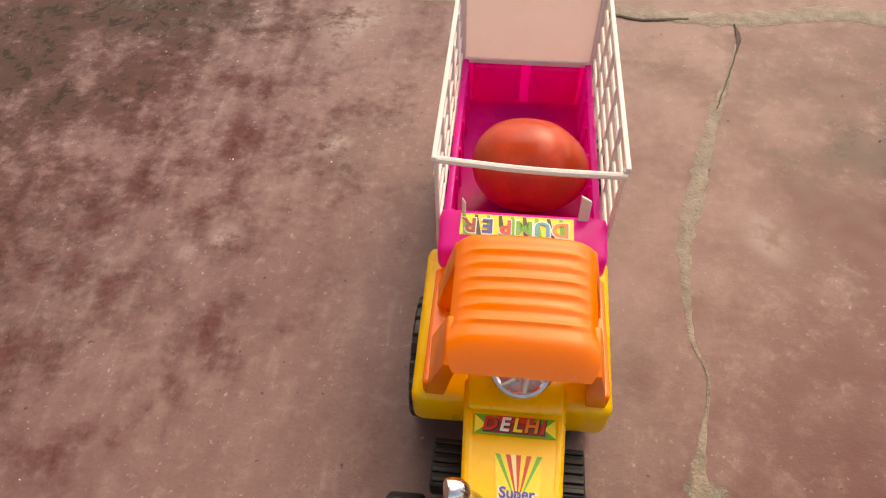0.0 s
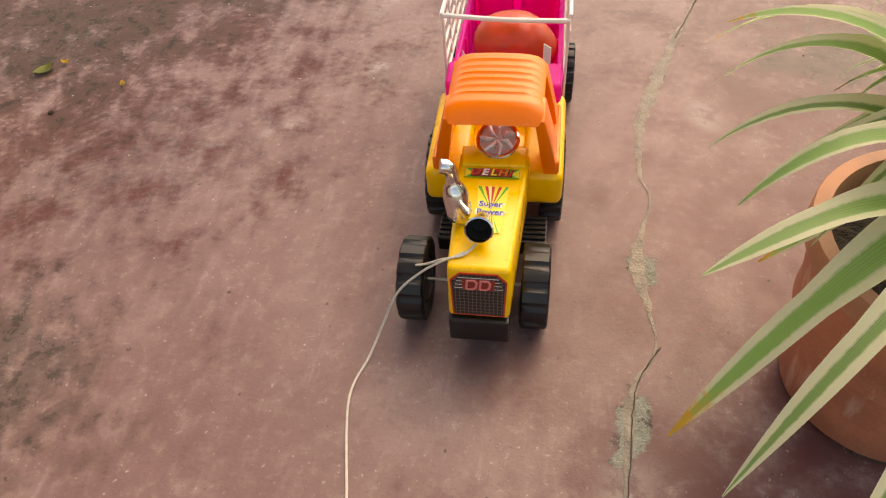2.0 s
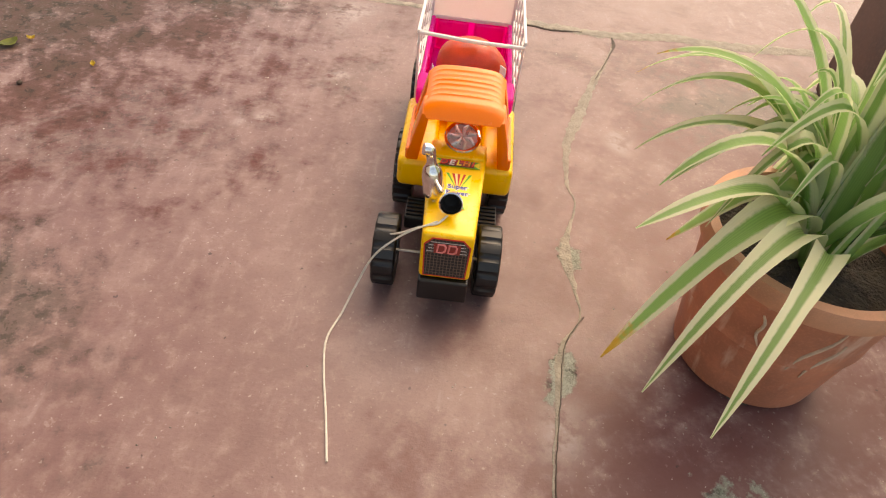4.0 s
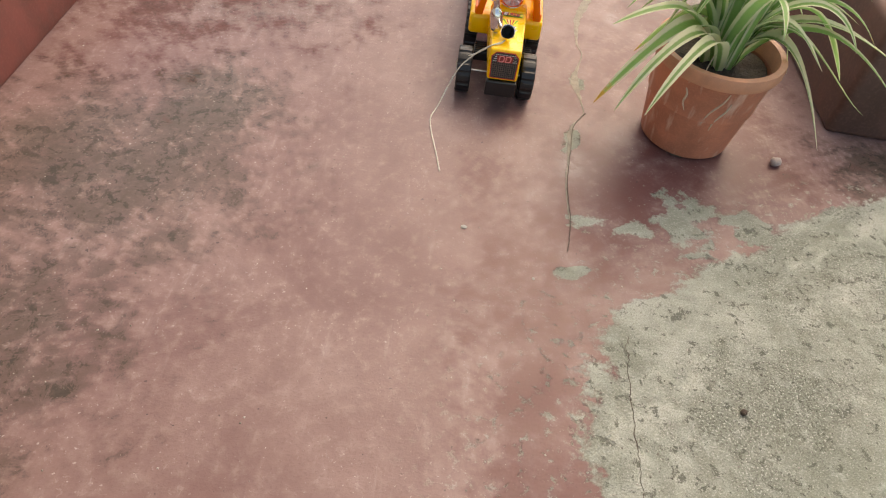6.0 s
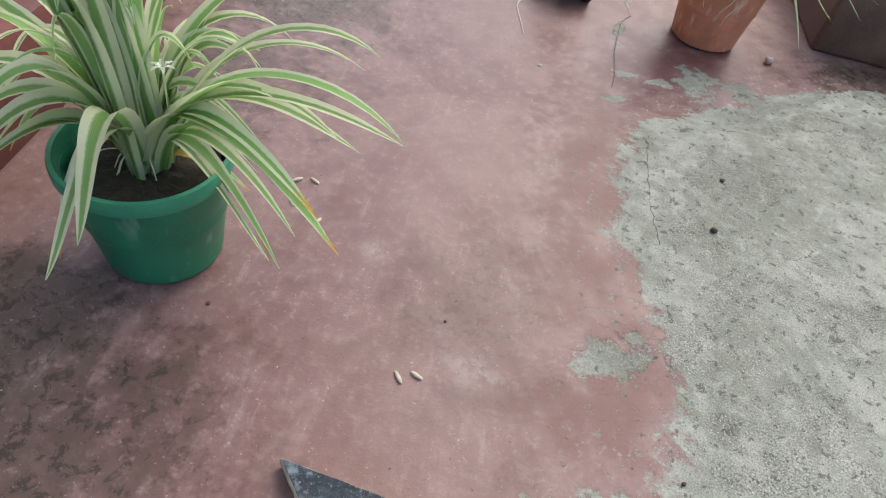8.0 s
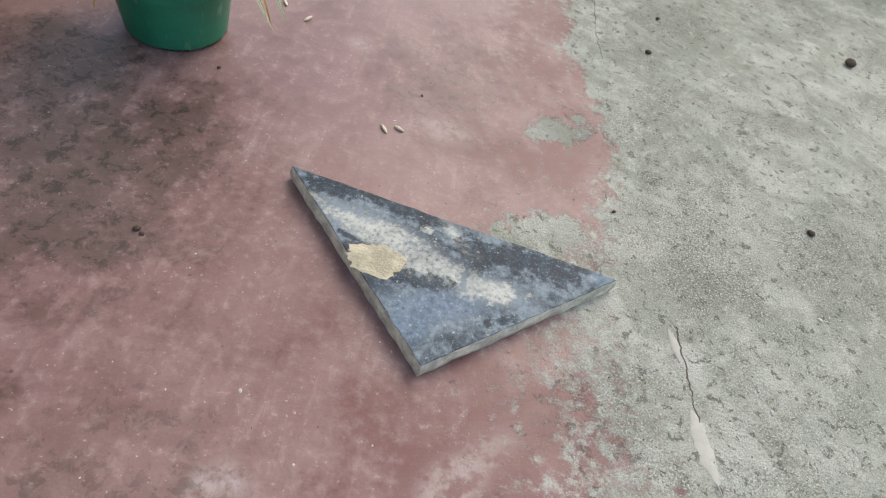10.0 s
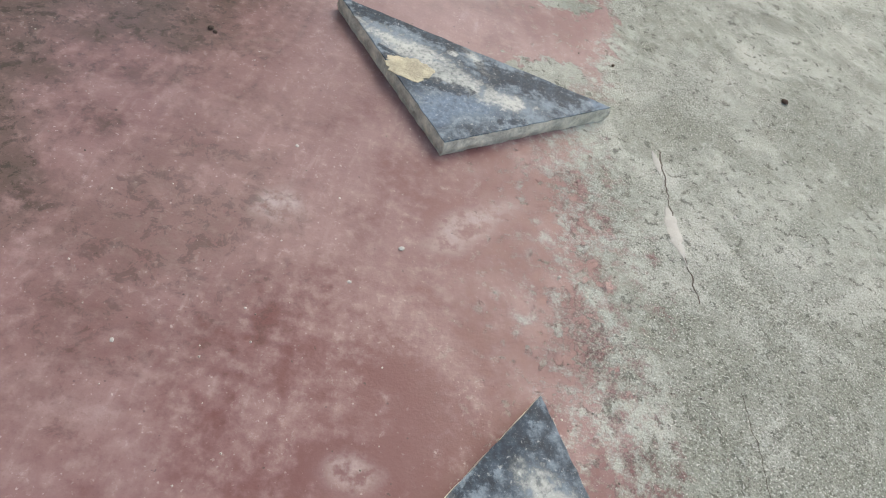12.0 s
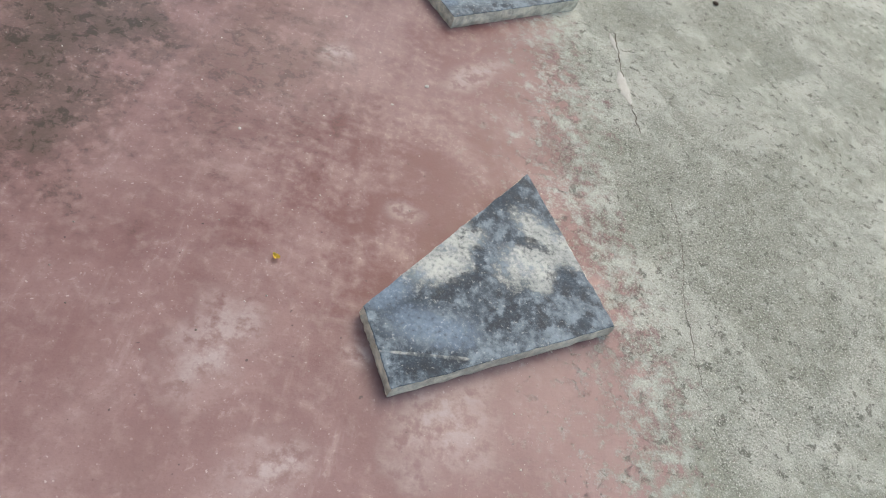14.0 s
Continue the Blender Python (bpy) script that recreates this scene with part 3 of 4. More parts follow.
ribbon("hairline_crack", [(.50, -1.10), (.515, -1.2), (.51, -1.3), (.525, -1.42)], 0.0004, 0.0004, GAP, "thin dark crack", 9)
ribbon("mortar_joint", [(.431, -.862), (.437, -.89), (.444, -.92), (.452, -.952)], lambda s: 0.001 + 0.0075 * math.sin(math.pi * min(1, s * 1.15)) ** 0.7, 0.0010, PALE_SCREED, "pale smooth sliver of old screed", 10)
ribbon("mortar_joint", [(.417, -.765), (.421, -.785), (.426, -.808)], lambda s: 0.001 + 0.004 * math.sin(math.pi * s), 0.0010, PALE_SCREED, "pale smooth sliver of old screed", 15)


# ---- stone pieces lying on the floor ----
def stone_piece(name, corners, thick, label, seed, dark, light, blue):
    rng = random.Random(seed)
    ring = []
    for (ax, ay), (bx, by) in zip(corners, corners[1:] + corners[:1]):
        for i in range(26):
            t = i / 26
            j = 0.0006 if i else 0.0
            ring.append((ax + (bx - ax) * t + rng.uniform(-j, j), ay + (by - ay) * t + rng.uniform(-j, j)))
    cx, cy = sum(p[0] for p in ring) / len(ring), sum(p[1] for p in ring) / len(ring)
    n = len(ring)
    thing = empty(name, pose(cx, cy, 0), label, "stone slab", "broken stone pieces")
    bm = bmesh.new()
    levels = []
    for lift, grow in ((0.0, 1.0), (thick * 0.35, 1.012), (thick * 0.75, 1.004), (thick - 0.0012, 0.999)):
        levels.append([bm.verts.new(((x - cx) * grow + rng.uniform(-.0007, .0007), (y - cy) * grow + rng.uniform(-.0007, .0007), lift)) for x, y in ring])
    for a, b in zip(levels, levels[1:]):
        for i in range(n):
            bm.faces.new((a[i], a[(i + 1) % n], b[(i + 1) % n], b[i]))
    bm.faces.new(levels[0])
    bm.faces.new(levels[-1])
    part("core", bm, STONE_EDGE, thing, "rough broken grey edge")
    top = bmesh.new()
    a = [top.verts.new(((x - cx) * 0.999, (y - cy) * 0.999, thick - 0.0012)) for x, y in ring]
    b = [top.verts.new(((x - cx) * 0.994 + rng.uniform(-.0008, .0008), (y - cy) * 0.994 + rng.uniform(-.0008, .0008), thick)) for x, y in ring]
    for i in range(n):
        top.faces.new((a[i], a[(i + 1) % n], b[(i + 1) % n], b[i]))
    top.faces.new(b)
    part("face", top, slab_material("cement_smeared_stone", (cx, cy), dark, light, blue), thing, "dark polished face smeared with dried cement")
    return thing


def cement_patch(thing, x, y, ra, rb, thick, seed, name="cement_patch", material=None):
    """A ragged skin of dried cement on a stone."""
    bm = bmesh.new()
    ring = []
    for i in range(60):
        a = i * math.pi / 30
        g = 1 + 0.30 * noise.noise((math.cos(a) * 1.6, math.sin(a) * 1.6, seed)) + 0.16 * noise.noise((math.cos(a) * 6, math.sin(a) * 6, seed + 4))
        ring.append((x + ra * g * math.cos(a), y + rb * g * math.sin(a)))
    prism(bm, ring, thick - 0.0004, thick + 0.0006)
    part(name, bm, material or MORTAR, thing, "tan patch of dried cement")


tri = stone_piece("stone_slab", [(-.038, -.675), (.145, -.893), (.348, -.731)], 0.022, "triangular piece of dark stone slab on the floor", 1,
                  dark=[(.015, -.695, .047, .012, -6), (.097, -.701, .05, .011, -10), (.189, -.732, .036, .018, -13), (.268, -.74, .053, .026, -10),
                        (.131, -.794, .031, .010, 3), (.043, -.757, .02, .004, -19), (.221, -.821, .023, .007, 22)],
                  light=[(.065, -.739, .068, .020, -16), (.133, -.774, .043, .018, -13), (.207, -.787, .039, .015, 1), (.161, -.724, .026, .009, -43), (.128, -.723, .006, .005, 9)],
                  blue=[(.147, -.823, .053, .022, 20), (.33, -.735, .017, .012, 0), (.125, -.848, .027, .018, 13)])
stone_piece("stone_slab", [(.283, -1.175), (.117, -1.431), (.163, -1.514), (.402, -1.373)], 0.022, "four-sided broken piece of dark stone slab, cement-stained", 2,
            dark=[(.253, -1.236, .069, .009, 58), (.28, -1.289, .031, .008, 0), (.346, -1.335, .025, .018, -34), (.363, -1.38, .027, .011, -124),
                  (.235, -1.333, .018, .007, -73), (.282, -1.391, .037, .010, 43), (.187, -1.478, .034, .010, 19), (.314, -1.392, .035, .012, 2), (.219, -1.369, .028, .008, 40)],
            light=[(.203, -1.312, .031, .018, 33), (.188, -1.355, .036, .020, 29), (.298, -1.311, .043, .025, 36), (.315, -1.332, .024, .012, 68),
                   (.309, -1.273, .038, .017, -35), (.345, -1.284, .023, .011, -68), (.196, -1.468, .045, .0016, 10)],
            blue=[(.139, -1.405, .026, .014, 50), (.196, -1.436, .042, .018, 7)])
cement_patch(tri, -.072, -.014, .031, .020, .022, 3, material=TAN_CEMENT)


# ---- plants ----
def leaf_mesh(base, tip, rise, width, droop, twist, rng):
    """A folded strap leaf arching from base to tip."""
    p0, p3 = Vector(base), Vector(tip)
    out = Vector((p3.x - p0.x, p3.y - p0.y, 0))
    p1 = p0 + out * 0.22 + Vector((0, 0, rise))
    p2 = p0 + out * 0.72 + Vector((0, 0, p3.z - p0.z + droop))
    bm = bmesh.new()
    uv = bm.loops.layers.uv.new("UVMap")
    n, rows = 16, []
    flat_side = Vector((-out.y, out.x, 0)).normalized()
    for i in range(n + 1):
        t = i / n
        s = 1 - t
        p = p0 * s ** 3 + p1 * 3 * s * s * t + p2 * 3 * s * t * t + p3 * t ** 3
        d = (-p0 * 3 * s * s + p1 * (3 * s * s - 6 * s * t) + p2 * (6 * s * t - 3 * t * t) + p3 * 3 * t * t).normalized()
        side = (Matrix.Rotation(twist * t, 3, d) @ flat_side).normalized()
        up = side.cross(d).normalized()
        if up.z < 0:
            up = -up
        w = width * (0.55 + 0.45 * math.sin(math.pi * min(1, t * 1.5 + 0.05))) * (1 - max(0, (t - 0.64) / 0.36) ** 1.6) + 0.0004
        w *= 1 + 0.05 * math.sin(9 * t + twist * 5)
        fold = 0.30 * (1 - t) + 0.06
        rows.append([(bm.verts.new(p + side * w * a + up * w * abs(a) * fold * 2), (a + 1) / 2, t) for a in (-1, -0.5, 0, 0.5, 1)])
    for a, b in zip(rows, rows[1:]):
        for k in range(4):
            quad = (a[k], a[k + 1], b[k + 1], b[k])
            f = bm.faces.new([q[0] for q in quad])
            for loop, q in zip(f.loops, quad):
                loop[uv].uv = (q[1], q[2])
    return bm


def spider_plant(name, cx, cy, soil, fixed, count, seed, label, spread, open_side):
    """fixed: rows of tip x, y, z, rise above the base, width. The rest is spread at random."""
    rng = random.Random(seed)
    thing = empty(name, pose(cx, cy, soil), label, "house plant", "potted spider plants")
    rows = [(x - cx, y - cy, z - soil, rise, w, *more) for x, y, z, rise, w, *more in fixed]
    for i in range(count):
        a = 2 * math.pi * (i * 0.381966 + rng.uniform(-0.03, 0.03))
        kind = rng.random()
        if math.sin(a) < -0.55 and kind < 0.7:
            kind = 0.7 + 0.3 * rng.random()
        reach = spread * rng.uniform(0.45, 1.0) if kind < 0.7 else spread * rng.uniform(0.1, 0.4)
        if math.cos(a) * open_side > 0.35:
            reach *= 0.62
        tip_z = rng.uniform(-0.03, 0.13) if kind < 0.7 else rng.uniform(0.16, 0.26)
        rows.append((math.cos(a) * reach, math.sin(a) * reach, tip_z, rng.uniform(0.10, 0.20), rng.uniform(0.0055, 0.0108)))
    for i, (x, y, z, rise, w, *more) in enumerate(rows):
        d = math.hypot(x, y) or 1
        b = (x / d * rng.uniform(0.004, 0.022) + rng.uniform(-.008, .008), y / d * rng.uniform(0.004, 0.022) + rng.uniform(-.008, .008), -0.004)
        droop, twist = rng.uniform(0.015, 0.075), rng.uniform(-1.1, 1.1)
        if i < len(fixed):
            twist *= 0.22
        droop, look_of = more if more else (droop, LEAF)
        ob = part("leaf", leaf_mesh(b, (x, y, z), rise, w, droop, twist, rng), look_of, thing, "drying leaf turning yellow" if more else "")
        ob.data.polygons.foreach_set("use_smooth", [True] * len(ob.data.polygons))
    for i in range(7):
        a = rng.uniform(0, 6.28)
        r = rng.uniform(0.03, 0.055)
        pts = smooth_path([(math.cos(a) * r * q, math.sin(a) * r * q, 0.004 + 0.02 * math.sin(q * 3)) for q in (0.3, 0.7, 1.0)], 4)
        part("dry_root", tube(pts, 0.0007, 5), HUSK, thing)
    return thing


def pot(name, cx, cy, r0, r1, h, material, rim_material, label, lip, seed):
    thing = empty(name, pose(cx, cy, 0), label, "plant pot", "plant pots")
    body = [(r0 * 0.92, 0.0), (r0, 0.004)]
    body += [(r0 + (r1 - 0.006 - r0) * t, 0.004 + (h - 0.018 - 0.004) * t) for t in (0.08, 0.1, 0.3, 0.5, 0.7, 0.9, 1.0)]
    body += [(r1 - 0.0095, h - 0.018), (r1 - 0.012, h - 0.03), (r0 + (r1 - r0) * 0.5, h * 0.5)]
    part("body", lathe(body, 56, high=False), material, thing, smooth=True)
    rim = [(r1 - 0.0065, h - 0.02), (r1 - 0.002, h - 0.019), (r1, h - 0.014), (r1, h - 0.004), (r1 - 0.001, h), (r1 - lip, h), (r1 - lip - 0.001, h - 0.004), (r1 - lip - 0.002, h - 0.024)]
    part("rim", lathe(rim, 56, low=False, high=False), rim_material, thing, smooth=True)
    # dark blocks set in the wall stand in for shaded drain openings
    for i in range(3):
        a = radians(-110 + i * 62)
        foot = box(-0.009, 0.009, -0.0015, 0.0015, 0.0005, 0.005, 0.0008)
        part("drain_notch", moved(foot, pose(math.cos(a) * (r0 * 0.965), math.sin(a) * (r0 * 0.965), 0, 0, 0, math.degrees(a) + 90)), GAP, thing)
    rng = random.Random(seed)
    bm = bmesh.new()
    rs = r1 - 0.016
    centre = bm.verts.new((0, 0, h - 0.022))
    ring0 = None
    for r in (0.3, 0.6, 0.85, 1.0):
        ring = [bm.verts.new((rs * r * math.cos(i * math.pi / 18), rs * r * math.sin(i * math.pi / 18), h - 0.026 + rng.uniform(-.004, .004) + 0.006 * (1 - r))) for i in range(36)]
        for i in range(36):
            if ring0 is None:
                bm.faces.new((centre, ring[i], ring[(i + 1) % 36]))
            else:
                bm.faces.new((ring0[i], ring[i], ring[(i + 1) % 36], ring0[(i + 1) % 36]))
        ring0 = ring
    part("soil", bm, SOIL, thing, "dark crumbly potting soil", smooth=True)
    return thing


def drips(thing, rows):
    """Dried runs of cream dirt down the wall of the terracotta pot; rows of angle, top, foot, lean."""
    for angle, top, foot, lean in rows:
        pts, radii = [], []
        for i in range(9):
            t = i / 8
            z = top + (foot - top) * t
            a = radians(angle + lean * t + 1.5 * math.sin(7 * t))
            r = .0665 + .0175 * z / .134
            pts.append((r * math.cos(a), r * math.sin(a), z))
            radii.append(.0005 + .0011 * math.sin(math.pi * min(1, .12 + t * .88)))
        part("dried_drip", tube(pts, radii, 6), PALE_DRIP, thing, "cream run of dried dirt", smooth=True)


clay = pot("plant_pot", .492, .410, .066, .090, .152, TERRA, TERRA_RIM, "scratched terracotta-coloured plastic plant pot on the floor", 0.010, 1)
drips(clay, [(-88, .128, .070, -14), (-82, .112, .062, -9), (-128, .120, .085, 5)])
pot("plant_pot", -.260, -.440, .066, .091, .150, GREEN_POT, GREEN_RIM, "green plastic plant pot with a rounded rim", 0.006, 2)
spider_plant("spider_plant", .492, .410, .130, [
    (.333, .458, .263, .15, .0095), (.345, .531, .208, .16, .0155), (.342, .499, .193, .15, .0165), (.340, .454, .182, .12, .0125),
    (.340, .381, .203, .13, .0120), (.315, .331, .204, .12, .0125), (.312, .295, .113, .13, .0150, .055, LEAF_DRY), (.330, .257, .130, .11, .0120),
    (.351, .208, .162, .11, .0110), (.465, .215, .270, .15, .0095), (.655, .335, .050, .13, .0140), (.740, .360, .120, .14, .0100),
    (.60, .34, .17, .14, .010), (.72, .45, .22, .15, .009), (.73, .52, .25, .16, .009), (.66, .42, .20, .15, .010), (.36, .56, .28, .18, .009), (.78, .42, .20, .16, .010), (.80, .50, .24, .18, .0095), (.76, .37, .15, .15, .011), (.74, .56, .20, .17, .010), (.70, .47, .27, .19, .009)], 74, 11,
    "bushy green and cream striped spider plant in a terracotta pot", 0.21, -1)
spider_plant("spider_plant", -.260, -.440, .128, [
    (.014, -.488, .261, .17, .0130), (-.023, -.429, .304, .18, .0105), (-.024, -.547, .171, .17, .0130), (-.132, -.317, .288, .18, .0115),
    (-.046, -.476, .242, .16, .0125), (-.053, -.525, .180, .16, .0130), (-.119, -.474, .052, .14, .0080), (-.265, -.615, .132, .17, .0105),
    (-.235, -.600, .170, .20, .0150), (-.05, -.37, .25, .17, .0100), (-.03, -.46, .22, .17, .0110), (-.08, -.50, .13, .14, .0110),
    (-.40, -.52, .14, .14, .0110), (-.42, -.56, .12, .15, .0110), (-.38, -.55, .20, .18, .0120), (-.36, -.60, .16, .18, .0125), (-.43, -.50, .20, .17, .0115), (-.33, -.58, .22, .20, .0130), (-.09, -.52, .10, .13, .0090),
    (.017, -.512, .283, .17, .0115), (-.137, -.314, .227, .18, .0105), (-.157, -.285, .254, .19, .0100), (-.049, -.531, .195, .17, .0120, .05, LEAF_DRY),
    (-.122, -.465, .044, .05, .0060, .135, LEAF_DEAD), (-.314, -.541, .064, .10, .0085, .11, LEAF_DRY)], 90, 12,
    "bushy green and cream striped spider plant in a green pot", 0.22, 1)


def plant_flower(x, y, z):
    thing = empty("flower_stalk", pose(x, y, z), "thin stalk with a small white star flower", "flower")
    part("stalk", tube(smooth_path([(-.02, .02, -.13), (-.008, .01, -.06), (0, 0, 0), (.006, .002, .02)], 5), 0.0011, 6), LEAF, thing)
    for i in range(6):
        a = i * math.pi / 3
        bm = bmesh.new()
        c, s = math.cos(a), math.sin(a)
        rows = [(0.001, 0.0008, 0.001), (0.005, 0.0022, 0.003), (0.010, 0.0012, 0.0025), (0.012, 0.0002, 0.001)]
        l = [bm.verts.new((c * r - s * w, s * r + c * w, h)) for r, w, h in rows]
        m = [bm.verts.new((c * r + s * w, s * r - c * w, h)) for r, w, h in rows]
        for k in range(3):
            bm.faces.new((l[k], m[k], m[k + 1], l[k + 1]))
        bmesh.ops.solidify(bm, geom=bm.faces[:], thickness=0.0004)
        part("petal", bm, PETAL, thing, "white petal")
    part("bud", moved(lathe([(0.0003, 0), (0.0018, 0.003), (0.0015, 0.008), (0.0002, 0.012)], 8), pose(.006, .002, .018)), LEAF, thing)


plant_flower(-.209, -.463, .268)
tub_pot = empty("black_pot", pose(.95, .68, .19), "dark grey plastic nursery pot on the red block", "plant pot")
part("body", lathe([(.085, 0), (.09, .004), (.118, .15), (.112, .15), (.10, .10)], 40, high=False), BLACK, tub_pot, smooth=True)
part("rim", lathe([(.117, .146), (.124, .148), (.124, .160), (.112, .160), (.110, .140)], 40, low=False, high=False), BLACK, tub_pot, smooth=True)
part("soil", lathe([(.102, .128), (.100, .134), (.05, .138), (.001, .137)], 30), SOIL, tub_pot, smooth=True)



# ---- toy tractor ----
TOY = pose(0.2035, 0.538, 0, 0, 0, -1.2)
tractor = empty("toy_tractor", TOY, "yellow and orange plastic toy tractor with black tyres", "toy tractor")


def tyre(r, w, lugs):
    """A tyre about the x axis, its tread cut into cross lugs that are staggered on the two halves."""
    seg = lugs * 8
    prof = [(0.60, 0.0, 0), (0.62, -w / 2 + 0.001, 0), (0.86, -w / 2, 0), (0.91, -w / 2 + 0.0004, 1), (0.95, -w * 0.42, 1), (0.955, -w * 0.15, 1), (0.955, w * 0.15, 2), (0.95, w * 0.42, 2), (0.91, w / 2 - 0.0004, 2), (0.86, w / 2, 0), (0.62, w / 2 - 0.001, 0)]
    bm, rings = bmesh.new(), []
    for q, x, half in prof:
        ring = []
        for i in range(seg):
            up = half and (i % 8) < 5
            g = r * (q + (0.055 if up else 0.0))
            a = 2 * math.pi * i / seg
            ring.append(bm.verts.new((x, g * math.cos(a), g * math.sin(a))))
        rings.append(ring)
    for a, b in zip(rings, rings[1:] + rings[:1]):
        for i in range(seg):
            bm.faces.new((a[i], a[(i + 1) % seg], b[(i + 1) % seg], b[i]))
    return bm


def wheel(name, x, y, r, w, lugs, parent, side):
    hub = part(name, moved(lathe([(0.004, -w * 0.42), (r * 0.60, -w * 0.38), (r * 0.62, -w * 0.25), (r * 0.62, w * 0.25), (r * 0.60, w * 0.38), (r * 0.45, w * 0.30), (r * 0.3, w * 0.42), (0.004, w * 0.46)], 24),
                           Matrix.Rotation(radians(90 * side), 4, "Y")), BLACK, parent, smooth=True)
    hub.location = (x, y, r)
    part("tyre", tyre(r, w, lugs), BLACK, hub, "black ribbed tyre", smooth=True)
    part("hub_cap", moved(lathe([(0.0001, w * 0.40), (r * 0.26, w * 0.42), (r * 0.22, w * 0.50), (0.0001, w * 0.52)], 16), Matrix.Rotation(radians(90 * side), 4, "Y")), STEEL, hub, "silver hub cap", smooth=True)
    return hub


wheel("front_wheel", -.058, -.078, .0345, .022, 13, tractor, -1)
wheel("front_wheel", .039, -.078, .0345, .022, 13, tractor, 1)
wheel("rear_wheel", -.054, .048, .040, .021, 20, tractor, -1)
wheel("rear_wheel", .048, .048, .040, .021, 20, tractor, 1)
part("front_axle", tube([(-.066, -.078, .0345), (.046, -.078, .0345)], 0.0014, 8), STEEL, tractor, "thin steel axle rod", smooth=True)
part("rear_axle", tube([(-.06, .048, .040), (.06, .048, .040)], 0.002, 8), STEEL, tractor, smooth=True)

# chassis with bumper and ribbed side steps
ch = box(-.021, .021, -.121, .085, .026, .058, 0.002)
part("chassis", ch, BLACK, tractor, "black plastic chassis")
part("bumper", box(-.0235, .0215, -.1315, -.112, .028, .053, 0.002), BLACK, tractor)
for s in (-1, 1):
    step = box(.022 * s, .046 * s, -.040, -.010, .028, .044, 0.002) if s > 0 else box(-.046, -.022, -.040, -.010, .028, .044, 0.002)
    foot = part("side_step", step, BLACK, tractor)
    for i in range(5):
        yy = -.037 + i * .0058
        part("tread", box(min(.024 * s, .045 * s), max(.024 * s, .045 * s), yy, yy + .0032, .0432, .0462, 0.0005, 1), BLACK, foot)

# hood, tapering to the front, with a sunk grille
def hood_shell():
    """The nose leans: its foot stands further forward than its top."""
    bm = prism(bmesh.new(), [(-.0235, -.1215), (.0215, -.1215), (.0285, .004), (-.0285, .004)], .054, [.1005, .1005, .1035, .1035], 0.0035, 4)
    for v in bm.verts:
        if v.co.y < -.08:
            v.co.y -= (.1005 - v.co.z) * 0.15
    return bm


hood = part("hood", hood_shell(), YELLOW, tractor, "glossy yellow hood", smooth=True)
part("dash", prism(bmesh.new(), [(-.0255, -.016), (.0255, -.016), (.027, .006), (-.027, .006)], .098, [.1055, .1055, .108, .108], 0.002, 3), YELLOW, hood, smooth=True)
for s in (-1, 1):
    part("hood_ridge", prism(bmesh.new(), [(s * .0185 - .0008, -.112), (s * .0185 + .0008, -.112), (s * .0235 + .0008, -.018), (s * .0235 - .0008, -.018)], .0995, [.1012, .1012, .1035, .1035]), YELLOW, hood)
FRONT = Matrix.Translation((-.001, -.1252, .0775)) @ Matrix.Rotation(radians(81.5), 4, "X")
grille = part("grille", prism(bmesh.new(), [(-.0190, -.0205), (.0190, -.0205), (.0205, .0130), (.0135, .0200), (-.0135, .0200), (-.0205, .0130)], 0.0, 0.0006), PRINT["red"], hood, "red-edged black honeycomb grille sticker")
grille.matrix_local = FRONT
part("honeycomb", prism(bmesh.new(), [(-.0178, -.0192), (.0178, -.0192), (.0192, .0125), (.0128, .0188), (-.0128, .0188), (-.0192, .0125)], 0.0005, 0.0009), GRILLE, grille)
for i in range(4):
    part("grille_line", box(-.0175 + .0009 * i, .0175 - .0009 * i, .0062 + i * .0032, .0066 + i * .0032, 0.0008, 0.0011), PRINT["white"], grille)
part("emblem_bar", prism(bmesh.new(), [(-.0112, .0050), (.0112, .0050), (.0120, .0148), (-.0120, .0148)], 0.0010, 0.0012), PRINT["dark_red"], grille, "dark red emblem field")
for s in (-1, 1):
    bm = tube([(s * .0048 - .0038, .0060, .0012), (s * .0048 - .0030, .0140, .0012), (s * .0048 + .0022, .0140, .0012), (s * .0048 + .0036, .0118, .0012), (s * .0048 + .0030, .0076, .0012), (s * .0048 + .0008, .0060, .0012)], 0.0010, 6, closed=True)
    part("emblem_shape", bm, PRINT["coral"], grille, "pale red emblem outline")

# printed stickers on the hood
SLOPE = Matrix.Rotation(math.atan2(.003, .1265), 4, "X")
band = part("name_sticker", box(-.0215, .0215, -.0052, .0052, 0, .0003), PRINT["green"], hood, "green, red and yellow lettered sticker")
band.matrix_local = Matrix.Translation((0, -.0235, .1037)) @ SLOPE
for i, c in ((-1, "yellow"), (1, "yellow")):
    flat([(i * .0212, -.005), (i * .0212, .0048), (i * .0150, -.0005)][::i], .0003, .0005, PRINT[c], band, "print_ray")
flat([(-.0165, -.0045), (.0165, -.0045), (.0135, .0030), (-.0135, .0030)], .0003, .00055, PRINT["dark_red"], band, "print_field")
flat([(-.008, .0018), (.009, .0018), (.011, .0050), (-.010, .0050)], .0003, .00058, PRINT["red"], band, "print_field")
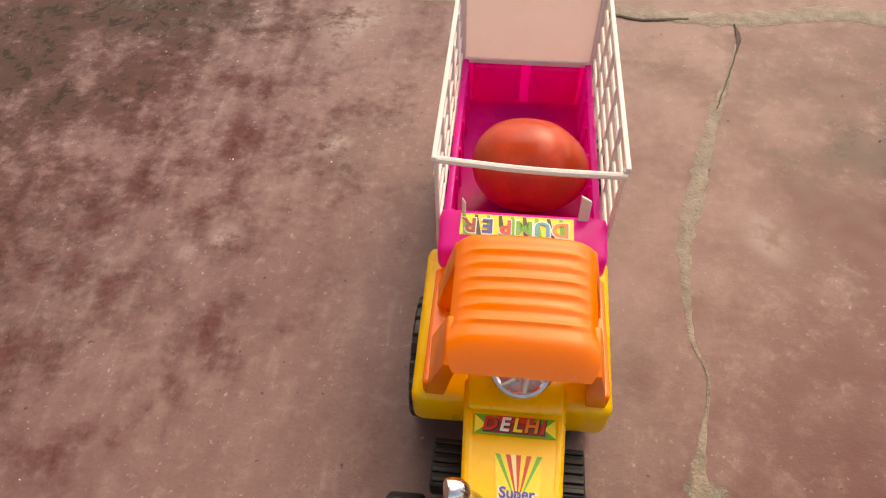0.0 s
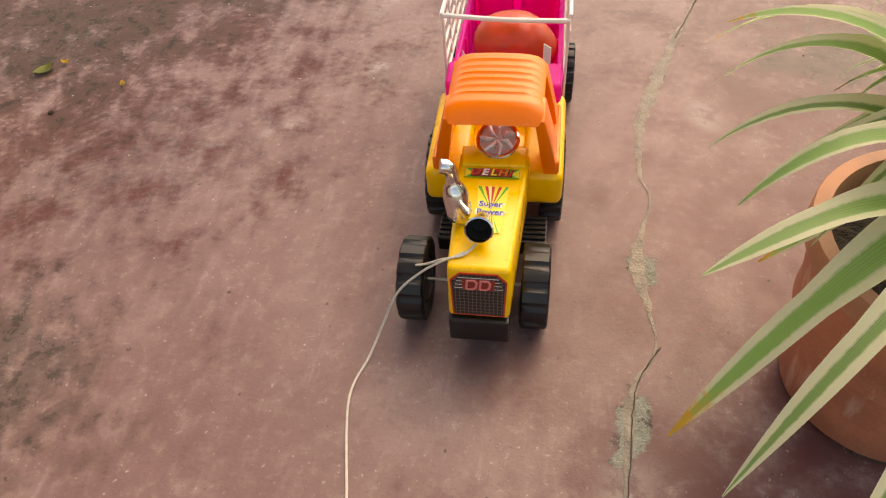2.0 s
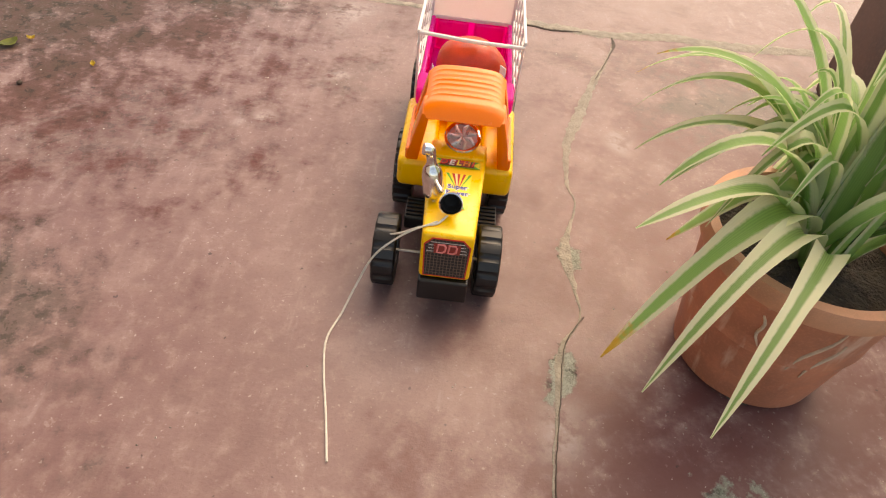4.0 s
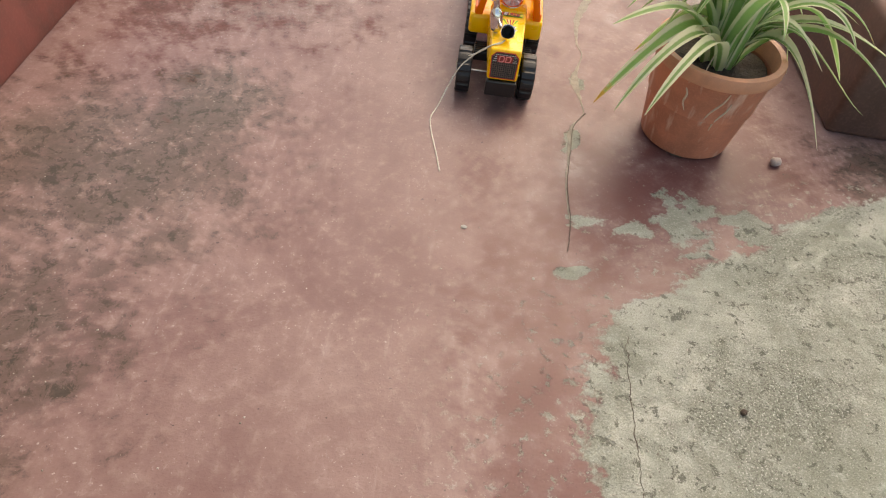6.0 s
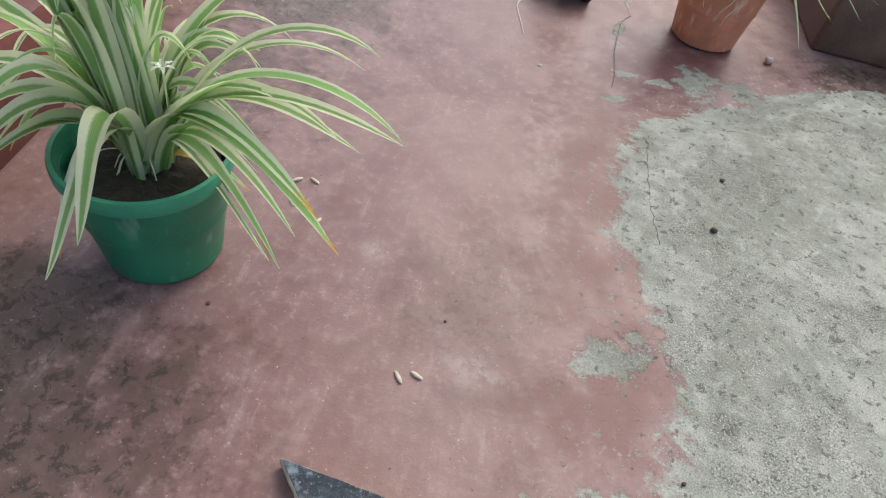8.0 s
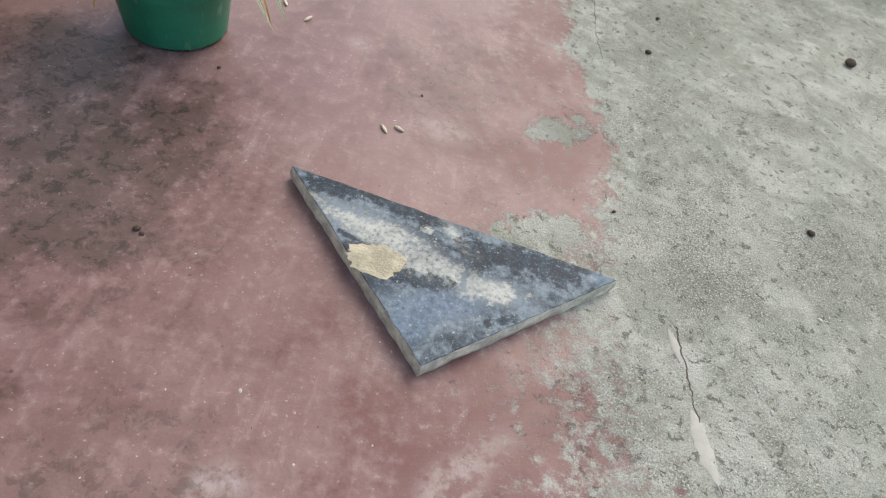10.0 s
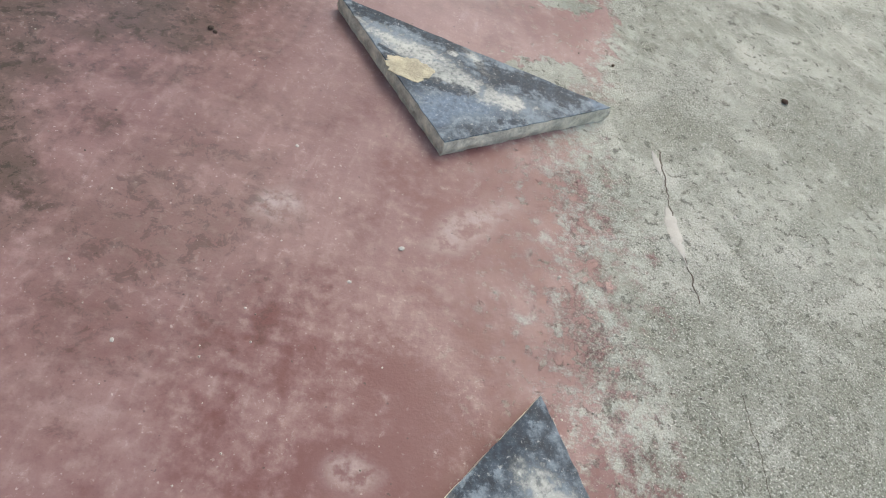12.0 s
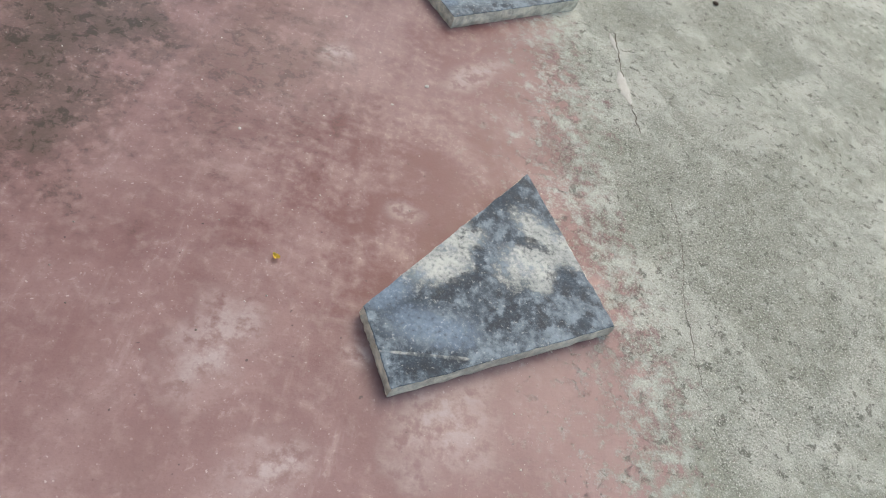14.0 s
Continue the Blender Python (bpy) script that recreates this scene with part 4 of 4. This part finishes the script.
for ch_, xx, c in (("D", -.0135, "red"), ("E", -.0058, "white"), ("L", .0010, "yellow"), ("H", .0083, "orange"), ("I", .0142, "red")):
    lettering(ch_, .0112, PRINT["black"], band, Matrix.Translation((xx + .0004, -.0004, .0007)), shear=0.2)
    lettering(ch_, .0104, PRINT[c], band, Matrix.Translation((xx, 0, .0009)), shear=0.2)
burst = part("burst_sticker", prism(bmesh.new(), [(-.0080, -.0265), (.0090, -.0245), (.0128, .0240), (-.0118, .0240)], 0, .0003), PRINT["yellow"], hood, "sticker with red, yellow and green rays")
burst.matrix_local = Matrix.Translation((.002, -.0625, .1025)) @ SLOPE
rays = ["green", "yellow", "red", "pale", "red", "yellow", "red", "yellow", "green"]
for i, c in enumerate(rays):
    a0, a1 = -.0116 + .0242 * i / 9, -.0116 + .0242 * (i + 0.95) / 9
    flat([(.0004, -.0010), (a1, .0238), (a0, .0238)], .0003, .00045, PRINT[c], burst, "print_ray")
    b0, b1 = -.0076 + .0160 * i / 9, -.0076 + .0160 * (i + 0.95) / 9
    flat([(b0, -.0245), (b1, -.0245), (.0004, -.0012)], .0003, .00045, PRINT[c], burst, "print_ray")
for word, yy in (("Super", .0042), ("Power", -.0042)):
    lettering(word, .0082, PRINT["white"], burst, Matrix.Translation((.0003, yy - .0002, .0006)) @ Matrix.Scale(1.06, 4))
    lettering(word, .0076, PRINT["blue"], burst, Matrix.Translation((0, yy, .0009)))

# mudguards and the seat box between them
for s in (-1, 1):
    xs = sorted((s * .0225, s * .058 - .0015))
    guard = prism(bmesh.new(), [(xs[0], -.004), (xs[1], -.004), (xs[1], .098), (xs[0], .098)], [.053, .053, .064, .064], [.086, .086, .098, .098], 0.006, 4)
    part("mudguard", guard, YELLOW, tractor, "yellow rounded mudguard", smooth=True)
part("seat_box", box(-.024, .024, .034, .096, .056, .084, 0.003, 3), YELLOW, tractor, smooth=True)
part("seat", box(-.015, .015, .046, .072, .083, .090, 0.003, 3), YELLOW, tractor, smooth=True)
part("seat_back", box(-.015, .015, .070, .076, .085, .108, 0.003, 3), YELLOW, tractor, smooth=True)


def canopy():
    """Arched ribbed roof."""
    bm, rows = bmesh.new(), []
    n, m = 60, 20
    for i in range(n + 1):
        v = i / n
        y = -.016 + .078 * v
        rib = 0.0013 * max(0.0, math.cos(2 * math.pi * (v - 0.2) * 9.5)) ** 1.5 if 0.22 < v < 0.93 else 0.0
        lip = 0.012 * max(0, (0.20 - v) / 0.20) ** 1.6 + 0.004 * max(0, (v - 0.94) / 0.06) ** 2
        row = []
        for j in range(m + 1):
            u = -1 + 2 * j / m
            half = .0375 * (1 - 0.10 * max(0, (0.12 - v) / 0.12) ** 2)
            edge = abs(u) ** 8 * 0.007 * min(1.0, v / 0.3)
            flatness = max(0.0, 1 - (abs(u) / 0.88) ** 10) if abs(u) < 0.88 else 0
            row.append(bm.verts.new((half * u, y, .1565 + .005 * v - lip - edge - 0.0022 * u * u * min(1.0, v / 0.4) + rib * flatness)))
        rows.append(row)
    for a, b in zip(rows, rows[1:]):
        for j in range(m):
            bm.faces.new((a[j], a[j + 1], b[j + 1], b[j]))
    bmesh.ops.recalc_face_normals(bm, faces=bm.faces)
    bmesh.ops.solidify(bm, geom=bm.faces[:], thickness=0.0022)
    return bm


roof = part("canopy", canopy(), ORANGE, tractor, "orange ribbed canopy roof", smooth=True)
for s in (-1, 1):
    for y0, y1, t0, t1 in ((.000, .034, -.0135, .012), (.052, .070, .046, .060)):
        strut = bmesh.new()
        lo = [(s * .0520, y0, .082), (s * .0520, y1, .088), (s * .0405, y1, .088), (s * .0405, y0, .082)]
        mid = [(s * .0455, (y0 + t0) / 2, .118), (s * .0455, (y1 + t1) / 2, .120), (s * .0350, (y1 + t1) / 2, .120), (s * .0350, (y0 + t0) / 2, .118)]
        hi = [(s * .0385, t0, .147), (s * .0385, t1, .152), (s * .0310, t1, .152), (s * .0310, t0, .147)]
        rings = [[strut.verts.new(q) for q in row] for row in (lo, mid, hi)]
        strut.faces.new(rings[0])
        strut.faces.new(rings[2])
        for a, b in zip(rings, rings[1:]):
            for i in range(4):
                strut.faces.new((a[i], a[(i + 1) % 4], b[(i + 1) % 4], b[i]))
        bmesh.ops.bevel(strut, geom=strut.edges[:], offset=0.0012, segments=2, profile=0.5, affect="EDGES")
        part("post", strut, ORANGE, roof, "broad orange canopy post", smooth=True)
    part("post_foot", box(*sorted((s * .043, s * .0525)), .000, .080, .082, .098, 0.002), ORANGE, roof)

# steering wheel, exhaust pipe and air horn in chrome
steer = part("steering_wheel", tube([(.0158 * math.cos(a), .0158 * math.sin(a), 0) for a in np.linspace(0, 2 * math.pi, 29)[:-1]], 0.0021, 8, closed=True), CHROME, tractor, "chrome-plated steering wheel", smooth=True)
steer.matrix_local = pose(.002, .007, .1135, 24, 0, 0)
part("wheel_plate", lathe([(.0001, -.002), (.0150, -.002), (.0152, -.0004), (.0120, -.0008), (.0001, .0006)], 28), SILVER, steer, smooth=True)
for i in range(7):
    a = radians(20 + 360 / 7 * i)
    part("spoke", tube([(.002 * math.cos(a), .002 * math.sin(a), .001), (.008 * math.cos(a + .25), .008 * math.sin(a + .25), .0022), (.0145 * math.cos(a), .0145 * math.sin(a), .0008)], [0.0012, 0.0021, 0.0012], 8), SILVER, steer, smooth=True)
part("column", tube([(0, 0, 0), (0, .004, -.022)], 0.004, 12), CHROME, steer, smooth=True)
pipe = part("exhaust_pipe", tube(smooth_path([(-.018, -.078, .098), (-.0185, -.077, .106), (-.020, -.076, .118), (-.0225, -.075, .134), (-.024, -.0745, .146), (-.0262, -.0745, .152), (-.031, -.0755, .1535)], 5),
            [1.28 * r for r in [0.0026] * 4 + [0.0040, 0.006, 0.0070, 0.0075, 0.0075, 0.0075, 0.0075, 0.0075, 0.0075, 0.0073, 0.0068, 0.006, 0.0046, 0.0036, 0.0034, 0.0034, 0.0034, 0.0036, 0.0038, 0.004, 0.004, 0.0042, 0.0042, 0.0042, 0.0042, 0.0042, 0.004]], 14), CHROME, tractor, "chrome-plated exhaust pipe with a bent top", smooth=True)
horn = part("air_horn", lathe([(.0040, 0), (.0046, .004), (.0056, .009), (.0060, .0125), (.0078, .0160), (.0090, .0180), (.0092, .0192), (.0082, .0196), (.0072, .0172)], 28, high=False), CHROME, tractor, "flared chrome air horn", smooth=True)
horn.matrix_local = pose(-.0025, -.0790, .1095, 70, 0, 0) @ Matrix.Scale(1.15, 4)
part("horn_bore", lathe([(.0074, .0176), (.0050, .010), (.0001, .009)], 20, low=False), BORE_DARK, horn, "dark hollow bore")

# ---- toy trailer ----
trailer = empty("toy_trailer", TOY, "magenta toy trailer with a white rail cage", "toy trailer")
TX, Y0, Y1 = .052, .104, .297


body = part("tub", box(-TX + .004, TX - .004, Y0 + .004, Y1, .052, .057, 0.001, 1), PINK, trailer, "bright magenta plastic tub", smooth=True)
for s in (-1, 1):
    part("side_wall", box(*sorted((s * (TX - .005), s * TX)), Y0 + .006, Y1, .0525, .1035, 0.0012, 2), PINK, body, smooth=True)
part("front_wall", box(-TX + .002, TX - .002, Y0 + .003, Y0 + .0065, .0525, .118, 0.001, 2), PINK, body, smooth=True)
part("back_wall", box(-TX + .004, TX - .004, Y1 - .004, Y1 - .0005, .0525, .1015, 0.001, 2), PINK, body, smooth=True)
part("front_lip", prism(bmesh.new(), [(-.0515, Y0 - .026), (.0515, Y0 - .026), (.0525, Y0 + .007), (-.0525, Y0 + .007)], [.098, .098, .108, .108], [.1185, .1185, .1215, .1215], 0.004, 3), PINK, body, smooth=True)
for s in (-1, 1):
    part("door_panel", box(*sorted((s * .004, s * .044)), Y1 - .0105, Y1 - .0035, .062, .099, 0.0022), PINK, body)
    for i in range(6):
        part("side_rib", box(*sorted((s * (TX - .0065), s * (TX - .0045))), Y0 + .022 + i * .030, Y0 + .026 + i * .030, .058, .099, 0.0006, 1), PINK, body)
sign = part("lettered_sticker", box(-.034, .036, -.0075, .0085, 0, .0003), PRINT["yellow"], body, "yellow sticker with coloured capital letters, upside down")
sign.matrix_local = Matrix.Translation((-.005, Y0 - .006, .1206)) @ Matrix.Rotation(radians(5.2), 4, "X")
for i in range(9):
    xx = -.032 + i * .0075
    flat([(xx, -.0070), (xx + .004, -.0070), (xx + .001, .0080), (xx - .001, .0080)], .0003, .00045, PRINT["black" if i % 2 else "green"], sign, "print_ray")
for i, (c, col) in enumerate(zip("DUMPER", ("orange", "cyan", "green", "red", "blue", "dark_red"))):
    place = Matrix.Translation((.0280 - i * .0112, 0, .0006)) @ Matrix.Rotation(radians(180), 4, "Z")
    lettering(c, .0150, PRINT["white"], sign, place @ Matrix.Scale(1.12, 4))
    lettering(c, .0142, PRINT[col], sign, Matrix.Translation((0, 0, .0003)) @ place)
for x, w, top in ((-.0375, .0012, .008), (.0370, .0034, .015)):
    part("clip", moved(prism(bmesh.new(), [(-w, -.001), (w, -.001), (w, .001), (-w, .001)], -.009, [top, top - .004, top - .004, top], 0.0006), pose(x, Y0 + .004, .125, -10, 0, 0)), WHITE, body, "white plastic clip")

# rail cage: top frame, posts and side bars
RT, RX = .168, .0550
cage = part("top_rail", tube(smooth_path([(-RX, Y0 + .003, RT - .001), (0, Y0 + .001, RT - .0035), (RX, Y0 + .001, RT - .004)], 6), 0.0022, 8), WHITE, trailer, "white plastic rail cage", smooth=True)
for s in (-1, 1):
    part("side_rail", box(*sorted((s * (RX - .0016), s * (RX + .0016))), Y0 + .001, .290, RT - .002, RT + .002, 0.0008), WHITE, cage)
    for i in range(4):
        z = .153 - i * .0145
        part("side_bar", tube([(s * (RX - .0006 * i), Y0 + .003, z), (s * (RX - .0006 * i), .286, z)], 0.0013, 6), WHITE, cage, smooth=True)
    for i in range(6):
        y = Y0 + .003 + i * .0362
        part("side_post", moved(box(-.0012, .0012, -.0022 if i == 0 else -.0014, .0022 if i == 0 else .0014, .086, RT, 0.0004, 1), pose(s * (RX - .001), y, 0)), WHITE, cage)
part("tail_panel", box(-RX + .002, RX - .002, .2885, .2910, .100, RT + .001, 0.0008), FROST, cage, "frosted clear plastic tail panel")
for z in (.1025, RT):
    part("tail_frame", box(-RX, RX, .2872, .2922, z - .0025, z + .0025, 0.0008), WHITE, cage)
for s in (-1, 1):
    part("tail_frame", box(*sorted((s * (RX - .005), s * RX)), .2872, .2922, .1015, RT, 0.0008), WHITE, cage)
wheel("trailer_wheel", -.058, .235, .032, .018, 17, trailer, -1)
wheel("trailer_wheel", .058, .235, .032, .018, 17, trailer, 1)
part("trailer_axle", tube([(-.06, .235, .032), (.06, .235, .032)], 0.002, 8), STEEL, trailer, smooth=True)
part("underframe", box(-.02, .02, .11, .29, .030, .0525, 0.001), BLACK, trailer)
part("drawbar", box(-.006, .006, .080, .125, .034, .040, 0.001), BLACK, trailer)


def tomato():
    bm = bmesh.new()
    bmesh.ops.create_uvsphere(bm, u_segments=48, v_segments=28, radius=1.0)
    for v in bm.verts:
        a, h = math.atan2(v.co.y, v.co.x), v.co.z
        ring = math.hypot(v.co.x, v.co.y)
        lobe = 1 + 0.03 * math.cos(5 * a + 0.7) * ring + 0.02 * math.cos(2 * a) * ring
        dip = 0.22 * math.exp(-(ring / 0.28) ** 2) * (1 if h > 0 else 0.4)
        v.co = Vector((v.co.x * lobe * .0415, v.co.y * lobe * .040, (h - math.copysign(dip, h)) * .0335))
    return bm


fruit = empty("tomato", TOY @ pose(.004, .176, .0965, -62, 12, 0), "large ripe red tomato lying in the trailer tub", "tomato")
part("flesh", tomato(), TOMATO, fruit, smooth=True)
part("stem_scar", moved(lathe([(.0001, 0), (.003, 0), (.002, .002), (.0001, .0025)], 10), pose(0, 0, .0262)), STALK, fruit, "brown stem scar")

# pull string: a loop round the front wheel, then slack over the floor
pull = empty("pull_string", TOY, "thin white cotton pull string trailing over the floor", "string")
loop = [(-.012, -.108, .1030), (-.022, -.112, .100), (-.030, -.103, .088), (-.045, -.095, .072), (-.062, -.088, .060), (-.070, -.082, .048), (-.069, -.080, .034)]
part("wheel_loop", tube(smooth_path(loop, 8), 0.0009, 6), STRING, pull, smooth=True)
cord = [(-.004, -.098, .1025), (-.012, -.110, .1025), (-.024, -.113, .100), (-.045, -.112, .082), (-.066, -.112, .055), (-.080, -.118, .022), (-.090, -.138, .003), (-.098, -.168, .0012), (-.094, -.20, .0012), (-.083, -.245, .0012), (-.074, -.285, .0012)]
part("cord", tube(smooth_path(cord, 8), 0.0010, 6), STRING, pull, smooth=True)


# ---- small litter ----
def grain(x, y, turn, size, material, name, label, category, seed):
    rng = random.Random(seed)
    bm = bmesh.new()
    bmesh.ops.create_icosphere(bm, subdivisions=2, radius=1)
    for v in bm.verts:
        k = 1 + 0.16 * noise.noise(v.co * 1.7 + Vector((seed, 0, 0)))
        v.co = Vector((v.co.x * size[0] * k, v.co.y * size[1] * k, v.co.z * size[2] * k + size[2] * 0.9))
    ob = part(name, bm, material, smooth=True)
    ob.matrix_world = pose(x, y, 0, 0, 0, turn)
    return tagged(ob, label, category, group=name + "s on the floor")


for i, (x, y, a) in enumerate([(-.176, -.292, 60), (-.149, -.283, 40), (-.126, -.278, 150), (-.142, -.327, 120), (-.101, -.352, 65), (.049, -.551, 125), (.068, -.544, 155)]):
    grain(x, y, a, (.0085, .0026, .0022), HUSK, "puffed_grain", "pale puffed grain of rice on the floor", "grain", i)
grain(.622, .357, 20, (.009, .008, .007), PALE_ROCK, "pebble", "rounded grey pebble on the floor", "pebble", 21)
for i, (x, y, r) in enumerate([(.441, -.197, .006), (.470, -.073, .0045), (.856, -.05, .012), (.646, -.55, .006), (-.165, -.795, .004), (-.178, -.512, .003), (.087, -.463, .002), (-.158, -.80, .003), (.36, -.60, .003), (-.35, .72, .004)]):
    grain(x, y, i * 50, (r, r * 0.8, r * 0.6), CLOD, "dirt_clod", "small dark clod of dirt on the floor", "dirt", 40 + i)
for i, (x, y, r) in enumerate([(.162, .153, .0055), (.13, -1.043, .0045), (.525, -.845, .004), (-.01, -.945, .003), (.38, -.37, .0035), (.09, -1.10, .003), (.30, -1.02, .003), (.25, .08, .003), (-.08, -1.22, .003), (.62, -.70, .005), (.60, -1.1, .004)]):
    grain(x, y, i * 37, (r * 0.8, r * 0.6, r * 0.2), PALE_SCREED, "plaster_chip", "small white plaster chip on the floor", "chip", 70 + i)
for i, (x, y, a, l) in enumerate([(.014, -1.388, 160, .009), (-.41, .81, 60, .027), (-.284, .78, 110, .009), (-.39, .83, 20, .010)]):
    bm = bmesh.new()
    rows = [[bm.verts.new((l * (t - .5), s * l * .38 * math.sin(math.pi * (t * .9 + .05)), .0012 + .003 * (abs(s) + (t - .5) ** 2 * 4))) for s in (-1, 0, 1)] for t in (0, .2, .4, .6, .8, 1)]
    for p_, q_ in zip(rows, rows[1:]):
        for k_ in range(2):
            bm.faces.new((p_[k_], p_[k_ + 1], q_[k_ + 1], q_[k_]))
    bmesh.ops.solidify(bm, geom=bm.faces[:], thickness=-0.0006)
    bmesh.ops.recalc_face_normals(bm, faces=bm.faces[:])
    bit = part("dry_leaf", bm, GREENBIT if l > .02 else DRYLEAF, smooth=True)
    bit.matrix_world = pose(x, y, 0, 0, 0, a)
    tagged(bit, "wilted curled green leaf on the floor" if l > .02 else "small curled yellow dry leaf on the floor", "leaf", "dry leaves on the floor")


def grit():
    """Loose sand and chips, scattered over the concrete and its edge."""
    rng = random.Random(5)
    verts, faces = [], []
    for _ in range(5200):
        y = rng.uniform(-2.1, 1.1)
        edge = .34 if y < .05 else .34 + (y - .05) * 2
        x = edge + rng.expovariate(3.5) - 0.05 if rng.random() < 0.72 else rng.uniform(-.5, .9)
        r = 0.0005 + 0.0011 * rng.random() ** 3
        k, a = len(verts), rng.uniform(0, 6.28)
        for j in range(4):
            b = a + j * math.pi / 2 + rng.uniform(-.3, .3)
            verts.append((x + r * math.cos(b), y + r * math.sin(b), 0.0))
        verts.append((x, y, r * rng.uniform(0.5, 1.1)))
        faces += [(k + j, k + (j + 1) % 4, k + 4) for j in range(4)]
    me = bpy.data.meshes.new("floor_grit")
    me.from_pydata(verts, [], faces)
    kg = Net("grit")
    island = kg.node("ShaderNodeNewGeometry")
    kg.link(kg.mix(island.outputs["Random Per Island"], (0.10, 0.085, 0.065), (0.58, 0.54, 0.47)), kg.bsdf.inputs["Base Color"])
    kg.bsdf.inputs["Roughness"].default_value = 0.9
    me.materials.append(kg.mat)
    return tagged(new("floor_grit", me), "loose sand and stone chips scattered on the floor", "grit", kind="stuff")


grit()
tagged(part("loose_rock", moved(prism(bmesh.new(), [(-.10, -.16), (.09, -.12), (.07, .10), (-.02, .17), (-.12, .08)], 0, [.03, .025, .035, .03, .03], 0.006, 2), pose(-.61, .02, .145, 0, 0, 8)), ROCK),
       "flat grey stone lying on the red plinth", "stone")
